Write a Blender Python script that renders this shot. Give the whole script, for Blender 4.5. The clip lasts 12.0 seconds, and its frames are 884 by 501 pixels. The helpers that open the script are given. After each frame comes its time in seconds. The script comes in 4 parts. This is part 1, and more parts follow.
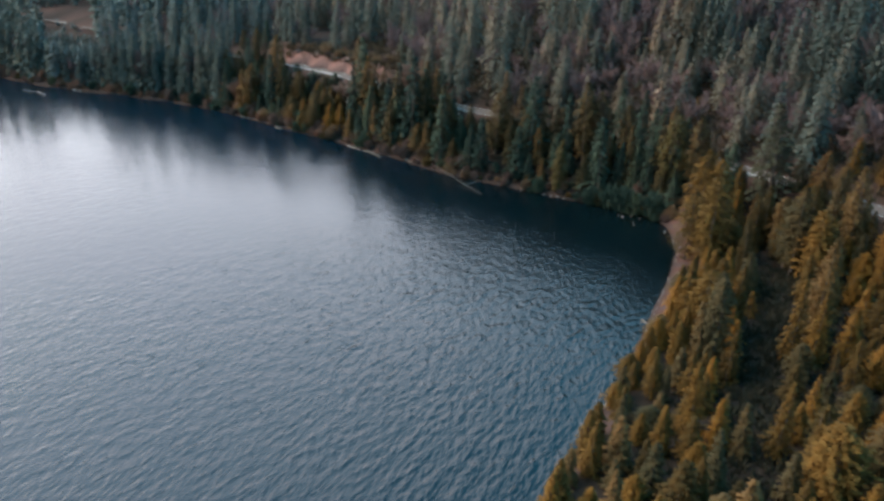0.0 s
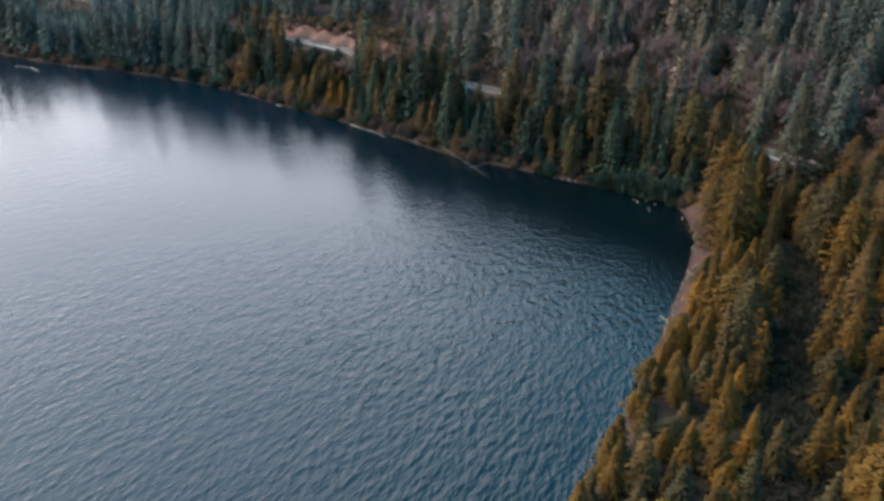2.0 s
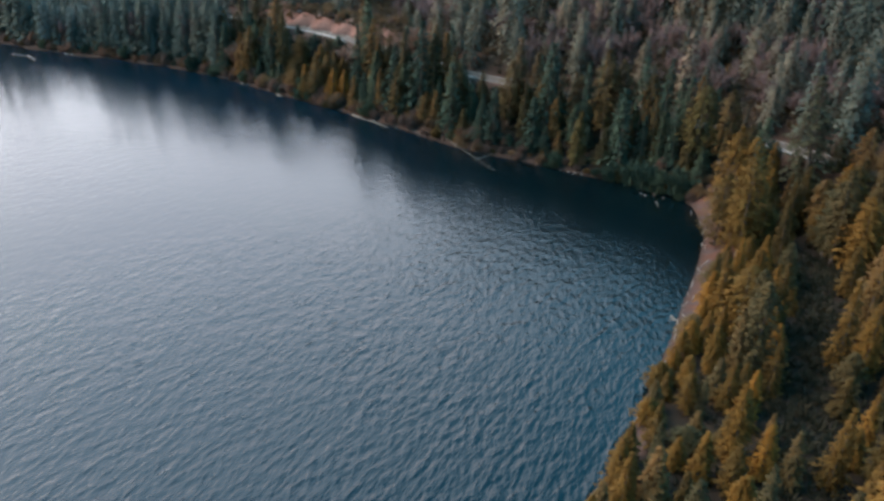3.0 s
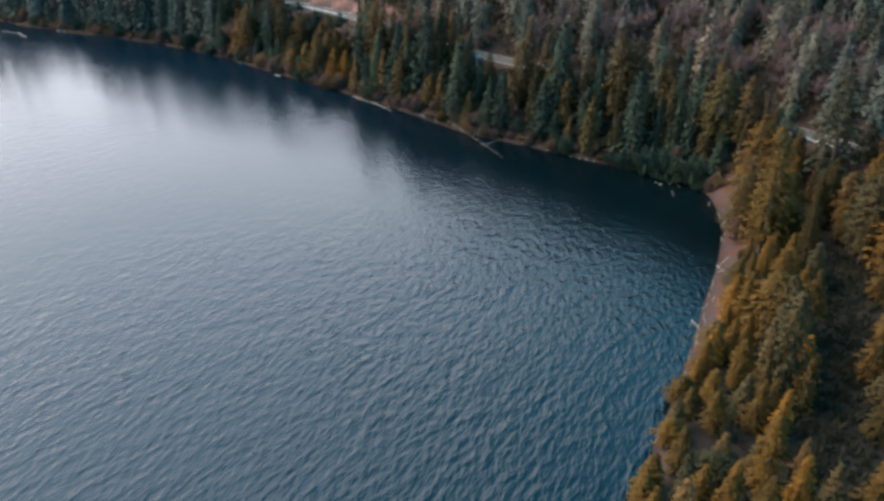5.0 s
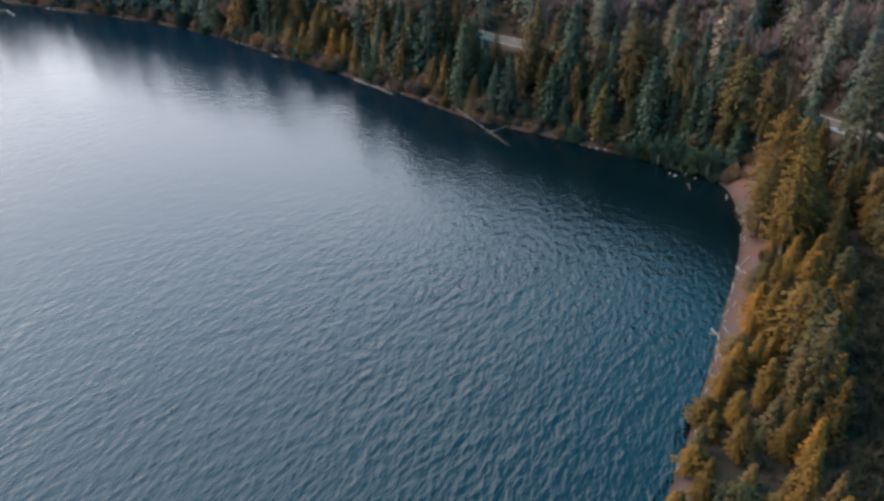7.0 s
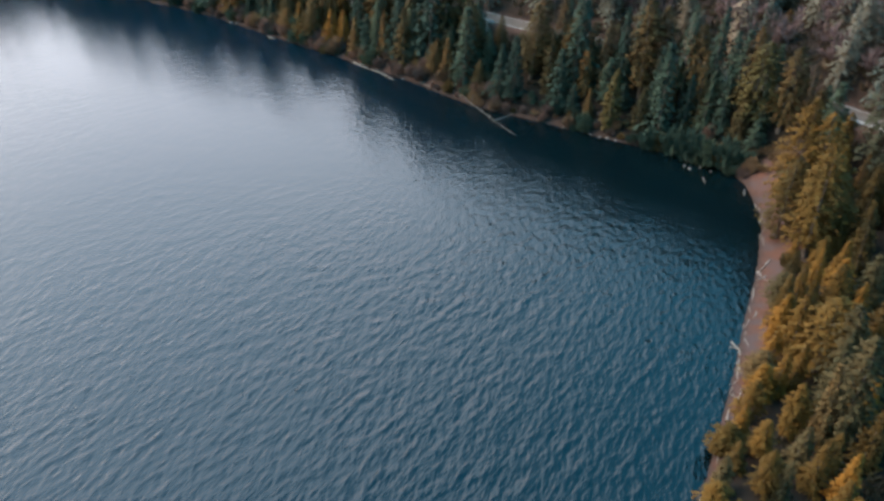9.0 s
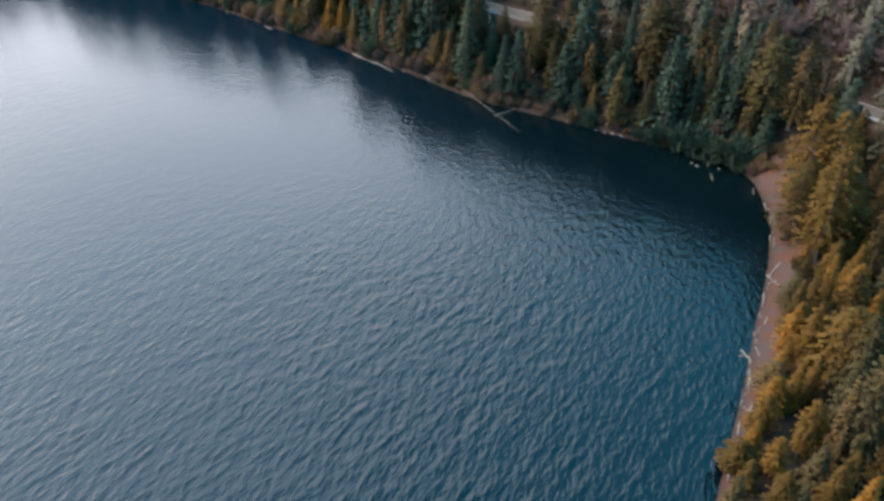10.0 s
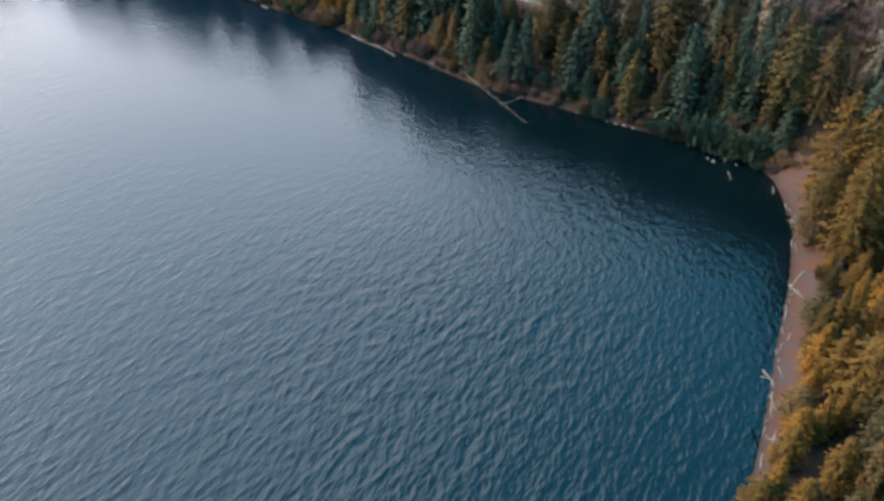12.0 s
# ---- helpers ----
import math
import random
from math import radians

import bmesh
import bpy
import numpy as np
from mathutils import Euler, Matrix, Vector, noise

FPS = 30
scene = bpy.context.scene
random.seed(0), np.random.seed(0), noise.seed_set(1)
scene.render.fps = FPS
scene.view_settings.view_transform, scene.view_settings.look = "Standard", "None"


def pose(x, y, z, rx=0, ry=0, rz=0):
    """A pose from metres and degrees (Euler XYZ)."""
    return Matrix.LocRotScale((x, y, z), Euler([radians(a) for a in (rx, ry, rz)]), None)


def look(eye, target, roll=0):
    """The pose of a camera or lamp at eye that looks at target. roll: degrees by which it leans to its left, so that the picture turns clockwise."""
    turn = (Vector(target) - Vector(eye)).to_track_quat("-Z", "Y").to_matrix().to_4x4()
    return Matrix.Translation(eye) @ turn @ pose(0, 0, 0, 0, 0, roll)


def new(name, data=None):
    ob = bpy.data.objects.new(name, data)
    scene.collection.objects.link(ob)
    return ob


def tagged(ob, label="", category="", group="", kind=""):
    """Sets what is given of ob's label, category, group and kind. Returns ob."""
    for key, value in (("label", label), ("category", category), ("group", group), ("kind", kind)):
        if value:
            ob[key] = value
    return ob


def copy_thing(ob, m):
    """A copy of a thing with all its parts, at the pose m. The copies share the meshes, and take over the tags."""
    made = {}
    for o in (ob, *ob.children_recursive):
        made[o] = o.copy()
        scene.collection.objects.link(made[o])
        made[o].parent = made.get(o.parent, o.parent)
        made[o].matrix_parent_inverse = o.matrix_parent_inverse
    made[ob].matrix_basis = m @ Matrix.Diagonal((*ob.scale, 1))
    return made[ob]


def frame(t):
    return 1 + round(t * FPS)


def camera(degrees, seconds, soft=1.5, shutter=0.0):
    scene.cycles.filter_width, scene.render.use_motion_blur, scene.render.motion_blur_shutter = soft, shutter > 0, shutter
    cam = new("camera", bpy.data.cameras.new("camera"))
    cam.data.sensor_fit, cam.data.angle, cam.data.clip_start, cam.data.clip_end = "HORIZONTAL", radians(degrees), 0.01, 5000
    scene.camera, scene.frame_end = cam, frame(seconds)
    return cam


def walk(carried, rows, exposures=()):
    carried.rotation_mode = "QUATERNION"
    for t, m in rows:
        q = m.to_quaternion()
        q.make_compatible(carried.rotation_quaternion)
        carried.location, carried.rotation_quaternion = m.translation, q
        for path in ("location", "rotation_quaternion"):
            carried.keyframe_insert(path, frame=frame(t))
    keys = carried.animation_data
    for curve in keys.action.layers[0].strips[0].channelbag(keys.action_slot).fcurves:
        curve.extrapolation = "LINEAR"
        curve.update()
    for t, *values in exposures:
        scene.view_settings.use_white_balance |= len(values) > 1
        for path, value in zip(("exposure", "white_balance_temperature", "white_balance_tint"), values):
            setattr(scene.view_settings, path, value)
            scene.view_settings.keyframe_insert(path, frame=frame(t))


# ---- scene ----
cam = camera(59.99, 12.0, soft=3.2)
PATH = [
    (0.0, look((0.000, 0.000, 60.000), (0.000, 92.943, 23.101), 3.119)),
    (1.0, look((-0.426, 4.097, 60.226), (-0.592, 96.328, 21.582), 3.081)),
    (2.0, look((-0.895, 8.194, 60.575), (-1.219, 99.679, 20.196), 3.054)),
    (3.0, look((-1.376, 12.309, 61.007), (-1.839, 103.017, 18.914), 3.031)),
    (4.0, look((-1.839, 16.454, 61.489), (-2.420, 106.357, 17.705), 3.007)),
    (5.0, look((-2.264, 20.636, 61.990), (-2.939, 109.710, 16.544), 2.983)),
    (6.0, look((-2.639, 24.859, 62.483), (-3.383, 113.081, 15.405), 2.962)),
    (7.0, look((-2.955, 29.119, 62.945), (-3.747, 116.468, 14.267), 2.949)),
    (8.0, look((-3.212, 33.410, 63.357), (-4.036, 119.865, 13.109), 2.954)),
    (9.0, look((-3.418, 37.718, 63.703), (-4.263, 123.257, 11.913), 2.991)),
    (10.0, look((-3.585, 42.026, 63.973), (-4.450, 126.626, 10.663), 3.074)),
    (11.0, look((-3.734, 46.311, 64.159), (-4.628, 129.946, 9.346), 3.223)),
    (12.0, look((-3.890, 50.547, 64.258), (-4.836, 133.184, 7.953), 3.461)),
]
# the camera's own exposure rises a little as the flight goes on
walk(cam, PATH, [(0.0, 2.53), (6.0, 2.67), (12.0, 2.84)])

# ---- light: low sun behind thin cloud, ahead and to the left of the flight ----
SUN_AZ, SUN_EL = -58.0, 32.0
world = bpy.data.worlds.new("world")
scene.world = world
world.use_nodes = True
wn = world.node_tree.nodes
sky = wn.new("ShaderNodeTexSky")
sky.sky_type = "NISHITA"
sky.sun_disc = False
sky.sun_elevation, sky.sun_rotation = radians(SUN_EL), radians(SUN_AZ)
sky.air_density, sky.dust_density, sky.ozone_density = 1.0, 1.1, 2.5
wn["Background"].inputs["Strength"].default_value = 0.15
# thin even cloud over the clear sky, paler towards the horizon
veil = wn.new("ShaderNodeMix")
veil.data_type, veil.blend_type = "RGBA", "ADD"
veil.inputs["Factor"].default_value = 1.0
rise = wn.new("ShaderNodeSeparateXYZ")
world.node_tree.links.new(wn.new("ShaderNodeTexCoord").outputs["Generated"], rise.inputs["Vector"])
cloud = wn.new("ShaderNodeMapRange")
cloud.interpolation_type = "SMOOTHSTEP"
cloud.inputs["From Min"].default_value, cloud.inputs["From Max"].default_value = 0.24, 0.79
world.node_tree.links.new(rise.outputs["Z"], cloud.inputs["Value"])
tone = wn.new("ShaderNodeMix")
tone.data_type = "RGBA"
tone.inputs[6].default_value, tone.inputs[7].default_value = (1.57, 1.57, 1.64, 1), (1.60, 2.46, 3.08, 1)
world.node_tree.links.new(cloud.outputs["Result"], tone.inputs["Factor"])
# and brighter on the sun's side of the sky
toward = wn.new("ShaderNodeVectorMath")
toward.operation = "DOT_PRODUCT"
toward.inputs[1].default_value = (math.sin(radians(SUN_AZ)), math.cos(radians(SUN_AZ)), 0)
world.node_tree.links.new(rise.inputs["Vector"].links[0].from_socket, toward.inputs[0])
side = wn.new("ShaderNodeMapRange")
side.interpolation_type = "SMOOTHSTEP"
side.inputs["From Min"].default_value, side.inputs["From Max"].default_value = 0.08, 0.64
world.node_tree.links.new(toward.outputs["Value"], side.inputs["Value"])
sides = wn.new("ShaderNodeMix")
sides.data_type = "RGBA"
sides.inputs[6].default_value, sides.inputs[7].default_value = (0.03, 0.45, 0.62, 1), (1.85, 1.78, 1.76, 1)
world.node_tree.links.new(side.outputs["Result"], sides.inputs["Factor"])
lit = wn.new("ShaderNodeMix")
lit.data_type, lit.blend_type = "RGBA", "MULTIPLY"
lit.inputs["Factor"].default_value = 1.0
world.node_tree.links.new(tone.outputs[2], lit.inputs[6])
world.node_tree.links.new(sides.outputs[2], lit.inputs[7])
world.node_tree.links.new(lit.outputs[2], veil.inputs[7])
thin = wn.new("ShaderNodeMix")
thin.data_type, thin.blend_type = "RGBA", "MULTIPLY"
thin.inputs["Factor"].default_value = 1.0
thin.inputs[7].default_value = (0.17, 0.17, 0.165, 1)
world.node_tree.links.new(sky.outputs["Color"], thin.inputs[6])
world.node_tree.links.new(thin.outputs[2], veil.inputs[6])
world.node_tree.links.new(veil.outputs[2], wn["Background"].inputs["Color"])
sun = new("sun", bpy.data.lights.new("sun", "SUN"))
sun.data.energy, sun.data.angle, sun.data.color = 1.0, radians(38), (1.0, 0.86, 0.68)
sa, se = radians(SUN_AZ - 30), radians(SUN_EL + 9)
sun.matrix_world = look((400 * math.sin(sa) * math.cos(se), 400 * math.cos(sa) * math.cos(se), 400 * math.sin(se)), (0, 0, 0))


# ---- materials ----
def material(name):
    m = bpy.data.materials.new(name)
    m.use_nodes = True
    nt = m.node_tree
    return m, nt.nodes, nt.links, nt.nodes["Principled BSDF"]


def noise_tex(n, l, scale, detail=3.0, rough=0.55, vector=None):
    t = n.new("ShaderNodeTexNoise")
    t.inputs["Scale"].default_value = scale
    t.inputs["Detail"].default_value = detail
    t.inputs["Roughness"].default_value = rough
    if vector is not None:
        l.new(vector, t.inputs["Vector"])
    return t


def ramp(n, l, fac, stops):
    r = n.new("ShaderNodeValToRGB")
    while len(r.color_ramp.elements) < len(stops):
        r.color_ramp.elements.new(0.5)
    for e, (p, c) in zip(r.color_ramp.elements, stops):
        e.position, e.color = p, (*c, 1)
    l.new(fac, r.inputs["Fac"])
    return r.outputs["Color"]


def mix(n, l, fac, a, b, blend="MIX"):
    m = n.new("ShaderNodeMix")
    m.data_type, m.blend_type = "RGBA", blend
    for socket, value in ((m.inputs["Factor"], fac), (m.inputs[6], a), (m.inputs[7], b)):
        if isinstance(value, (int, float)):
            socket.default_value = value
        elif isinstance(value, tuple):
            socket.default_value = (*value, 1)
        else:
            l.new(value, socket)
    return m.outputs[2]


def math_node(n, l, op, a, b=0.0):
    m = n.new("ShaderNodeMath")
    m.operation = op
    for socket, value in zip(m.inputs, (a, b)):
        if isinstance(value, (int, float)):
            socket.default_value = value
        else:
            l.new(value, socket)
    return m.outputs[0]


def bumped(n, l, bsdf, height, distance):
    b = n.new("ShaderNodeBump")
    b.inputs["Distance"].default_value = distance
    l.new(height, b.inputs["Height"])
    l.new(b.outputs["Normal"], bsdf.inputs["Normal"])


def foliage(name, stops, attribute=""):
    """Needles and leaves: hue by tree, by clump and by spray; some light passes through."""
    m, n, l, bsdf = material(name)
    geo = n.new("ShaderNodeNewGeometry")
    if attribute:
        a = n.new("ShaderNodeAttribute")
        a.attribute_name = attribute
        tree = a.outputs["Fac"]
    else:
        tree = n.new("ShaderNodeObjectInfo").outputs["Random"]
    grain = 0.06 if attribute else 0.16
    clump = noise_tex(n, l, 0.45, 2, vector=geo.outputs["Position"])
    fac = math_node(n, l, "ADD", math_node(n, l, "MULTIPLY", tree, 0.6), math_node(n, l, "MULTIPLY", clump.outputs["Fac"], 0.4))
    fac = math_node(n, l, "ADD", fac, math_node(n, l, "MULTIPLY", math_node(n, l, "SUBTRACT", geo.outputs["Random Per Island"], 0.5), grain))
    col = ramp(n, l, fac, stops)
    l.new(col, bsdf.inputs["Base Color"])
    bsdf.inputs["Roughness"].default_value = 0.85
    bsdf.inputs["Specular IOR Level"].default_value = 0.12
    tr = n.new("ShaderNodeBsdfTranslucent")
    l.new(col, tr.inputs["Color"])
    mx = n.new("ShaderNodeMixShader")
    mx.inputs["Fac"].default_value = 0.32
    l.new(bsdf.outputs["BSDF"], mx.inputs[1])
    l.new(tr.outputs["BSDF"], mx.inputs[2])
    l.new(mx.outputs["Shader"], n["Material Output"].inputs["Surface"])
    return m


def plain(name, a, b, scale, roughness=0.85, bump=0.02):
    m, n, l, bsdf = material(name)
    co = n.new("ShaderNodeTexCoord").outputs["Object"]
    big, small = noise_tex(n, l, scale, 4, vector=co), noise_tex(n, l, scale * 9, 3, vector=co)
    fac = math_node(n, l, "ADD", math_node(n, l, "MULTIPLY", big.outputs["Fac"], 0.65), math_node(n, l, "MULTIPLY", small.outputs["Fac"], 0.35))
    l.new(ramp(n, l, fac, [(0.3, a), (0.7, b)]), bsdf.inputs["Base Color"])
    bsdf.inputs["Roughness"].default_value = roughness
    bsdf.inputs["Specular IOR Level"].default_value = 0.2
    bumped(n, l, bsdf, small.outputs["Fac"], bump)
    return m


AMBER = foliage("amber_needles", [(0.1, (0.02844, 0.02265, 0.009604)), (0.4, (0.07394, 0.04099, 0.01014)), (0.65, (0.128, 0.06258, 0.01227)), (0.92, (0.2229, 0.09173, 0.01386))])
GOLD = foliage("golden_needles", [(0.1, (0.04898, 0.03331, 0.01111)), (0.5, (0.08986, 0.05191, 0.01323)), (0.9, (0.1471, 0.0715, 0.01535))])
LIGHT_OLIVE = foliage("light_olive_needles", [(0.1, (0.06447, 0.04908, 0.01819)), (0.9, (0.1016, 0.0702, 0.02379))])
OLIVE = foliage("olive_needles", [(0.15, (0.03763, 0.03352, 0.01572)), (0.5, (0.07776, 0.05118, 0.02077)), (0.9, (0.1441, 0.07309, 0.02517))])
FIR = foliage("grey_green_needles", [(0.15, (0.03844, 0.03847, 0.02334)), (0.9, (0.05425, 0.04867, 0.02706))])
DARK = foliage("dark_green_needles", [(0.15, (0.01874, 0.03315, 0.02609)), (0.5, (0.03423, 0.05268, 0.03786)), (0.9, (0.06657, 0.07792, 0.04494))])
TWIG = foliage("bare_twigs", [(0.2, (0.0682, 0.04853, 0.04278)), (0.5, (0.1232, 0.07487, 0.0606)), (0.9, (0.1914, 0.09982, 0.06417))])
RUST = foliage("rust_brown_needles", [(0.15, (0.03962, 0.0295, 0.01863)), (0.5, (0.08323, 0.05335, 0.02843)), (0.9, (0.1348, 0.07857, 0.036))])
BRUSH = foliage("dry_brush", [(0.2, (0.07031, 0.048, 0.03344)), (0.5, (0.1312, 0.0768, 0.04389)), (0.9, (0.1969, 0.1152, 0.05747))])
# lowest stops have distance haze painted in, paler teal-grey than the needles
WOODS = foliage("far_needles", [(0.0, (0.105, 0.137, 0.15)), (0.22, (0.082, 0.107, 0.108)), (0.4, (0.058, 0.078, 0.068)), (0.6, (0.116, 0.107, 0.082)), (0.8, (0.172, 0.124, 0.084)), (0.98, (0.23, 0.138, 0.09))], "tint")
WOODS_BARE = foliage("far_twigs", [(0.2, (0.07403, 0.05317, 0.05552)), (0.6, (0.1234, 0.0776, 0.07352)), (0.9, (0.1928, 0.1034, 0.07951))], "tint")
# dark stops paint forest shade into the leaves; upper stops are brown slope brush
UNDER = foliage("shade_toned_brush_leaves", [(0.1, (0.014, 0.017, 0.011)), (0.5, (0.032, 0.026, 0.016)), (0.75, (0.07, 0.046, 0.026)), (1.0, (0.115, 0.07, 0.045))], "tint")
BARK = plain("bark", (0.05, 0.035, 0.028), (0.13, 0.095, 0.075), 1.5, 0.9, 0.05)
PALE_BARK = plain("pale_dead_wood", (0.2, 0.16, 0.13), (0.34, 0.29, 0.25), 1.5, 0.8, 0.03)
DRIFTWOOD = plain("bleached_driftwood", (0.11, 0.088, 0.075), (0.25, 0.205, 0.178), 1.2, 0.75, 0.03)
WET_WOOD = plain("wet_log", (0.06, 0.046, 0.038), (0.19, 0.155, 0.13), 1.0, 0.5, 0.03)
STONE = plain("lake_stone", (0.07, 0.06, 0.056), (0.18, 0.152, 0.142), 1.1, 0.8, 0.05)
RUST_STONE = plain("rust_coloured_rock", (0.09, 0.05, 0.04), (0.22, 0.135, 0.11), 0.6, 0.85, 0.08)
ASPHALT = plain("worn_asphalt", (0.062, 0.043, 0.035), (0.105, 0.074, 0.06), 0.4, 0.95, 0.01)
PAINT = plain("road_paint", (0.2, 0.19, 0.17), (0.5, 0.48, 0.45), 0.7, 0.6, 0.004)
STEEL = plain("galvanised_steel", (0.22, 0.2, 0.19), (0.38, 0.35, 0.335), 0.8, 0.45, 0.004)
POST = plain("weathered_post", (0.2, 0.16, 0.13), (0.32, 0.27, 0.23), 2.0, 0.85, 0.01)

# Water: dark lake body under wind ripples of three sizes.
WATER, n, l, bsdf = material("lake_water")
co = n.new("ShaderNodeTexCoord").outputs["Object"]


def ripple(across, along, turn, detail, lean=0.0):
    """Wind waves; lean makes the front of a wave steeper than its back."""
    mp = n.new("ShaderNodeMapping")
    mp.vector_type = "TEXTURE"
    mp.inputs["Rotation"].default_value = (0, 0, radians(turn))
    mp.inputs["Scale"].default_value = (across, along, 1)
    l.new(co, mp.inputs["Vector"])
    first = noise_tex(n, l, 1.0, detail, 0.5, mp.outputs["Vector"]).outputs["Fac"]
    if not lean:
        return first
    push = n.new("ShaderNodeCombineXYZ")
    l.new(math_node(n, l, "MULTIPLY", first, -lean), push.inputs["X"])
    moved = n.new("ShaderNodeVectorMath")
    l.new(mp.outputs["Vector"], moved.inputs[0])
    l.new(push.outputs["Vector"], moved.inputs[1])
    return noise_tex(n, l, 1.0, detail, 0.5, moved.outputs["Vector"]).outputs["Fac"]


swell = ripple(1.7, 5.2, -36, 1, 1.0)
cross = ripple(1.3, 3.0, -4, 1, 1.0)
chop = ripple(0.75, 2.0, -22, 2, 1.0)
fine = ripple(0.36, 1.2, -12, 1, 0.6)
gusts = noise_tex(n, l, 0.018, 3, 0.6, co).outputs["Fac"]
calm = n.new("ShaderNodeMapRange")
calm.inputs["From Min"].default_value, calm.inputs["From Max"].default_value = 0.3, 0.7
calm.inputs["To Min"].default_value, calm.inputs["To Max"].default_value = 0.6, 1.15
l.new(gusts, calm.inputs["Value"])
# the water lies calmer in the lee of the far shore
part_xyz = n.new("ShaderNodeSeparateXYZ")
l.new(co, part_xyz.inputs["Vector"])
lee = n.new("ShaderNodeMapRange")
lee.interpolation_type = "SMOOTHSTEP"
lee.inputs["From Min"].default_value, lee.inputs["From Max"].default_value = 98.0, 145.0
lee.inputs["To Min"].default_value, lee.inputs["To Max"].default_value = 1.0, 0.2
l.new(math_node(n, l, "ADD", math_node(n, l, "MULTIPLY", part_xyz.outputs["Y"], 0.81), math_node(n, l, "MULTIPLY", part_xyz.outputs["X"], 0.59)), lee.inputs["Value"])
broad = math_node(n, l, "ADD", math_node(n, l, "MULTIPLY", swell, 0.21), math_node(n, l, "MULTIPLY", cross, 0.175))
broad = math_node(n, l, "MULTIPLY", broad, lee.outputs["Result"])
short = math_node(n, l, "ADD", math_node(n, l, "MULTIPLY", chop, 0.245), math_node(n, l, "MULTIPLY", fine, 0.035))
short = math_node(n, l, "MULTIPLY", short, math_node(n, l, "ADD", math_node(n, l, "MULTIPLY", lee.outputs["Result"], 0.55), 0.45))
height = math_node(n, l, "MULTIPLY", math_node(n, l, "ADD", broad, short), calm.outputs["Result"])
# short wavelets everywhere, in the lee as well
height = math_node(n, l, "ADD", height, math_node(n, l, "MULTIPLY", ripple(0.55, 1.3, -10, 2, 0.6), 0.055))
# a calm stretch out on the open lake
out_lake = n.new("ShaderNodeMapRange")
out_lake.interpolation_type = "SMOOTHSTEP"
out_lake.inputs["From Min"].default_value, out_lake.inputs["From Max"].default_value = 135.0, 205.0
out_lake.inputs["To Min"].default_value, out_lake.inputs["To Max"].default_value = 0.0, 0.7
l.new(math_node(n, l, "SUBTRACT", part_xyz.outputs["Y"], math_node(n, l, "MULTIPLY", part_xyz.outputs["X"], 0.9)), out_lake.inputs["Value"])
off_shore = n.new("ShaderNodeMapRange")
off_shore.interpolation_type = "SMOOTHSTEP"
off_shore.inputs["From Min"].default_value, off_shore.inputs["From Max"].default_value = 118.0, 142.0
off_shore.inputs["To Min"].default_value, off_shore.inputs["To Max"].default_value = 1.0, 0.0
l.new(math_node(n, l, "ADD", math_node(n, l, "MULTIPLY", part_xyz.outputs["Y"], 0.81), math_node(n, l, "MULTIPLY", part_xyz.outputs["X"], 0.59)), off_shore.inputs["Value"])
height = math_node(n, l, "MULTIPLY", height, math_node(n, l, "SUBTRACT", 1.0, math_node(n, l, "MULTIPLY", out_lake.outputs["Result"], off_shore.outputs["Result"])))
# and the wind freshens towards the right bank
wind = n.new("ShaderNodeMapRange")
wind.interpolation_type = "SMOOTHSTEP"
wind.inputs["From Min"].default_value, wind.inputs["From Max"].default_value = -60.0, 35.0
wind.inputs["To Min"].default_value, wind.inputs["To Max"].default_value = 0.95, 1.18
l.new(part_xyz.outputs["X"], wind.inputs["Value"])
height = math_node(n, l, "MULTIPLY", height, wind.outputs["Result"])
bumped(n, l, bsdf, height, 1.0)
# left's hazy blue reflection painted into the body colour; cove stays almost black
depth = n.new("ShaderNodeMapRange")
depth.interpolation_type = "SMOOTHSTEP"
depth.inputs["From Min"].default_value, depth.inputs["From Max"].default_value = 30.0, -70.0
# runs with x alone, no real water depth enters
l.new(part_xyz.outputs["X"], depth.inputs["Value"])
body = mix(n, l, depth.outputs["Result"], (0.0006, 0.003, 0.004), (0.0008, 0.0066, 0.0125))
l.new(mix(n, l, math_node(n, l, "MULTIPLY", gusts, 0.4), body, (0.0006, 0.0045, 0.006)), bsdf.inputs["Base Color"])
blur = n.new("ShaderNodeMapRange")
blur.inputs["From Min"].default_value, blur.inputs["From Max"].default_value = 0.2, 1.0
blur.inputs["To Min"].default_value, blur.inputs["To Max"].default_value = 0.14, 0.1
l.new(lee.outputs["Result"], blur.inputs["Value"])
l.new(blur.outputs["Result"], bsdf.inputs["Roughness"])
bsdf.inputs["IOR"].default_value = 1.333

# ---- the lie of the land ----
SHORE = np.array([(-420, 420), (-300, 372), (-230, 340), (-189, 321), (-157, 304), (-131, 297.5), (-107, 290.5), (-82, 277), (-57, 256),
                  (-35, 240), (-16, 225), (-7, 216), (2, 208), (17, 201), (29, 194), (38, 189.5), (45, 185.5), (54, 178), (53, 167),
                  (52, 159), (48.5, 150), (46, 143), (43, 136), (40, 129.5), (37.5, 123.5), (34.5, 116), (30, 106.4), (24.5, 94),
                  (20.5, 86.6), (13, 72), (4, 52), (-12, 20), (-40, -30), (-90, -110)], float)
for _ in range(2):
    SHORE = np.vstack([SHORE[:1], *[np.array([0.75 * p + 0.25 * q, 0.25 * p + 0.75 * q]) for p, q in zip(SHORE[:-1], SHORE[1:])], SHORE[-1:]])
LAKE = np.vstack([SHORE, [(-300, -500), (-1100, -500), (-1100, 520)]])
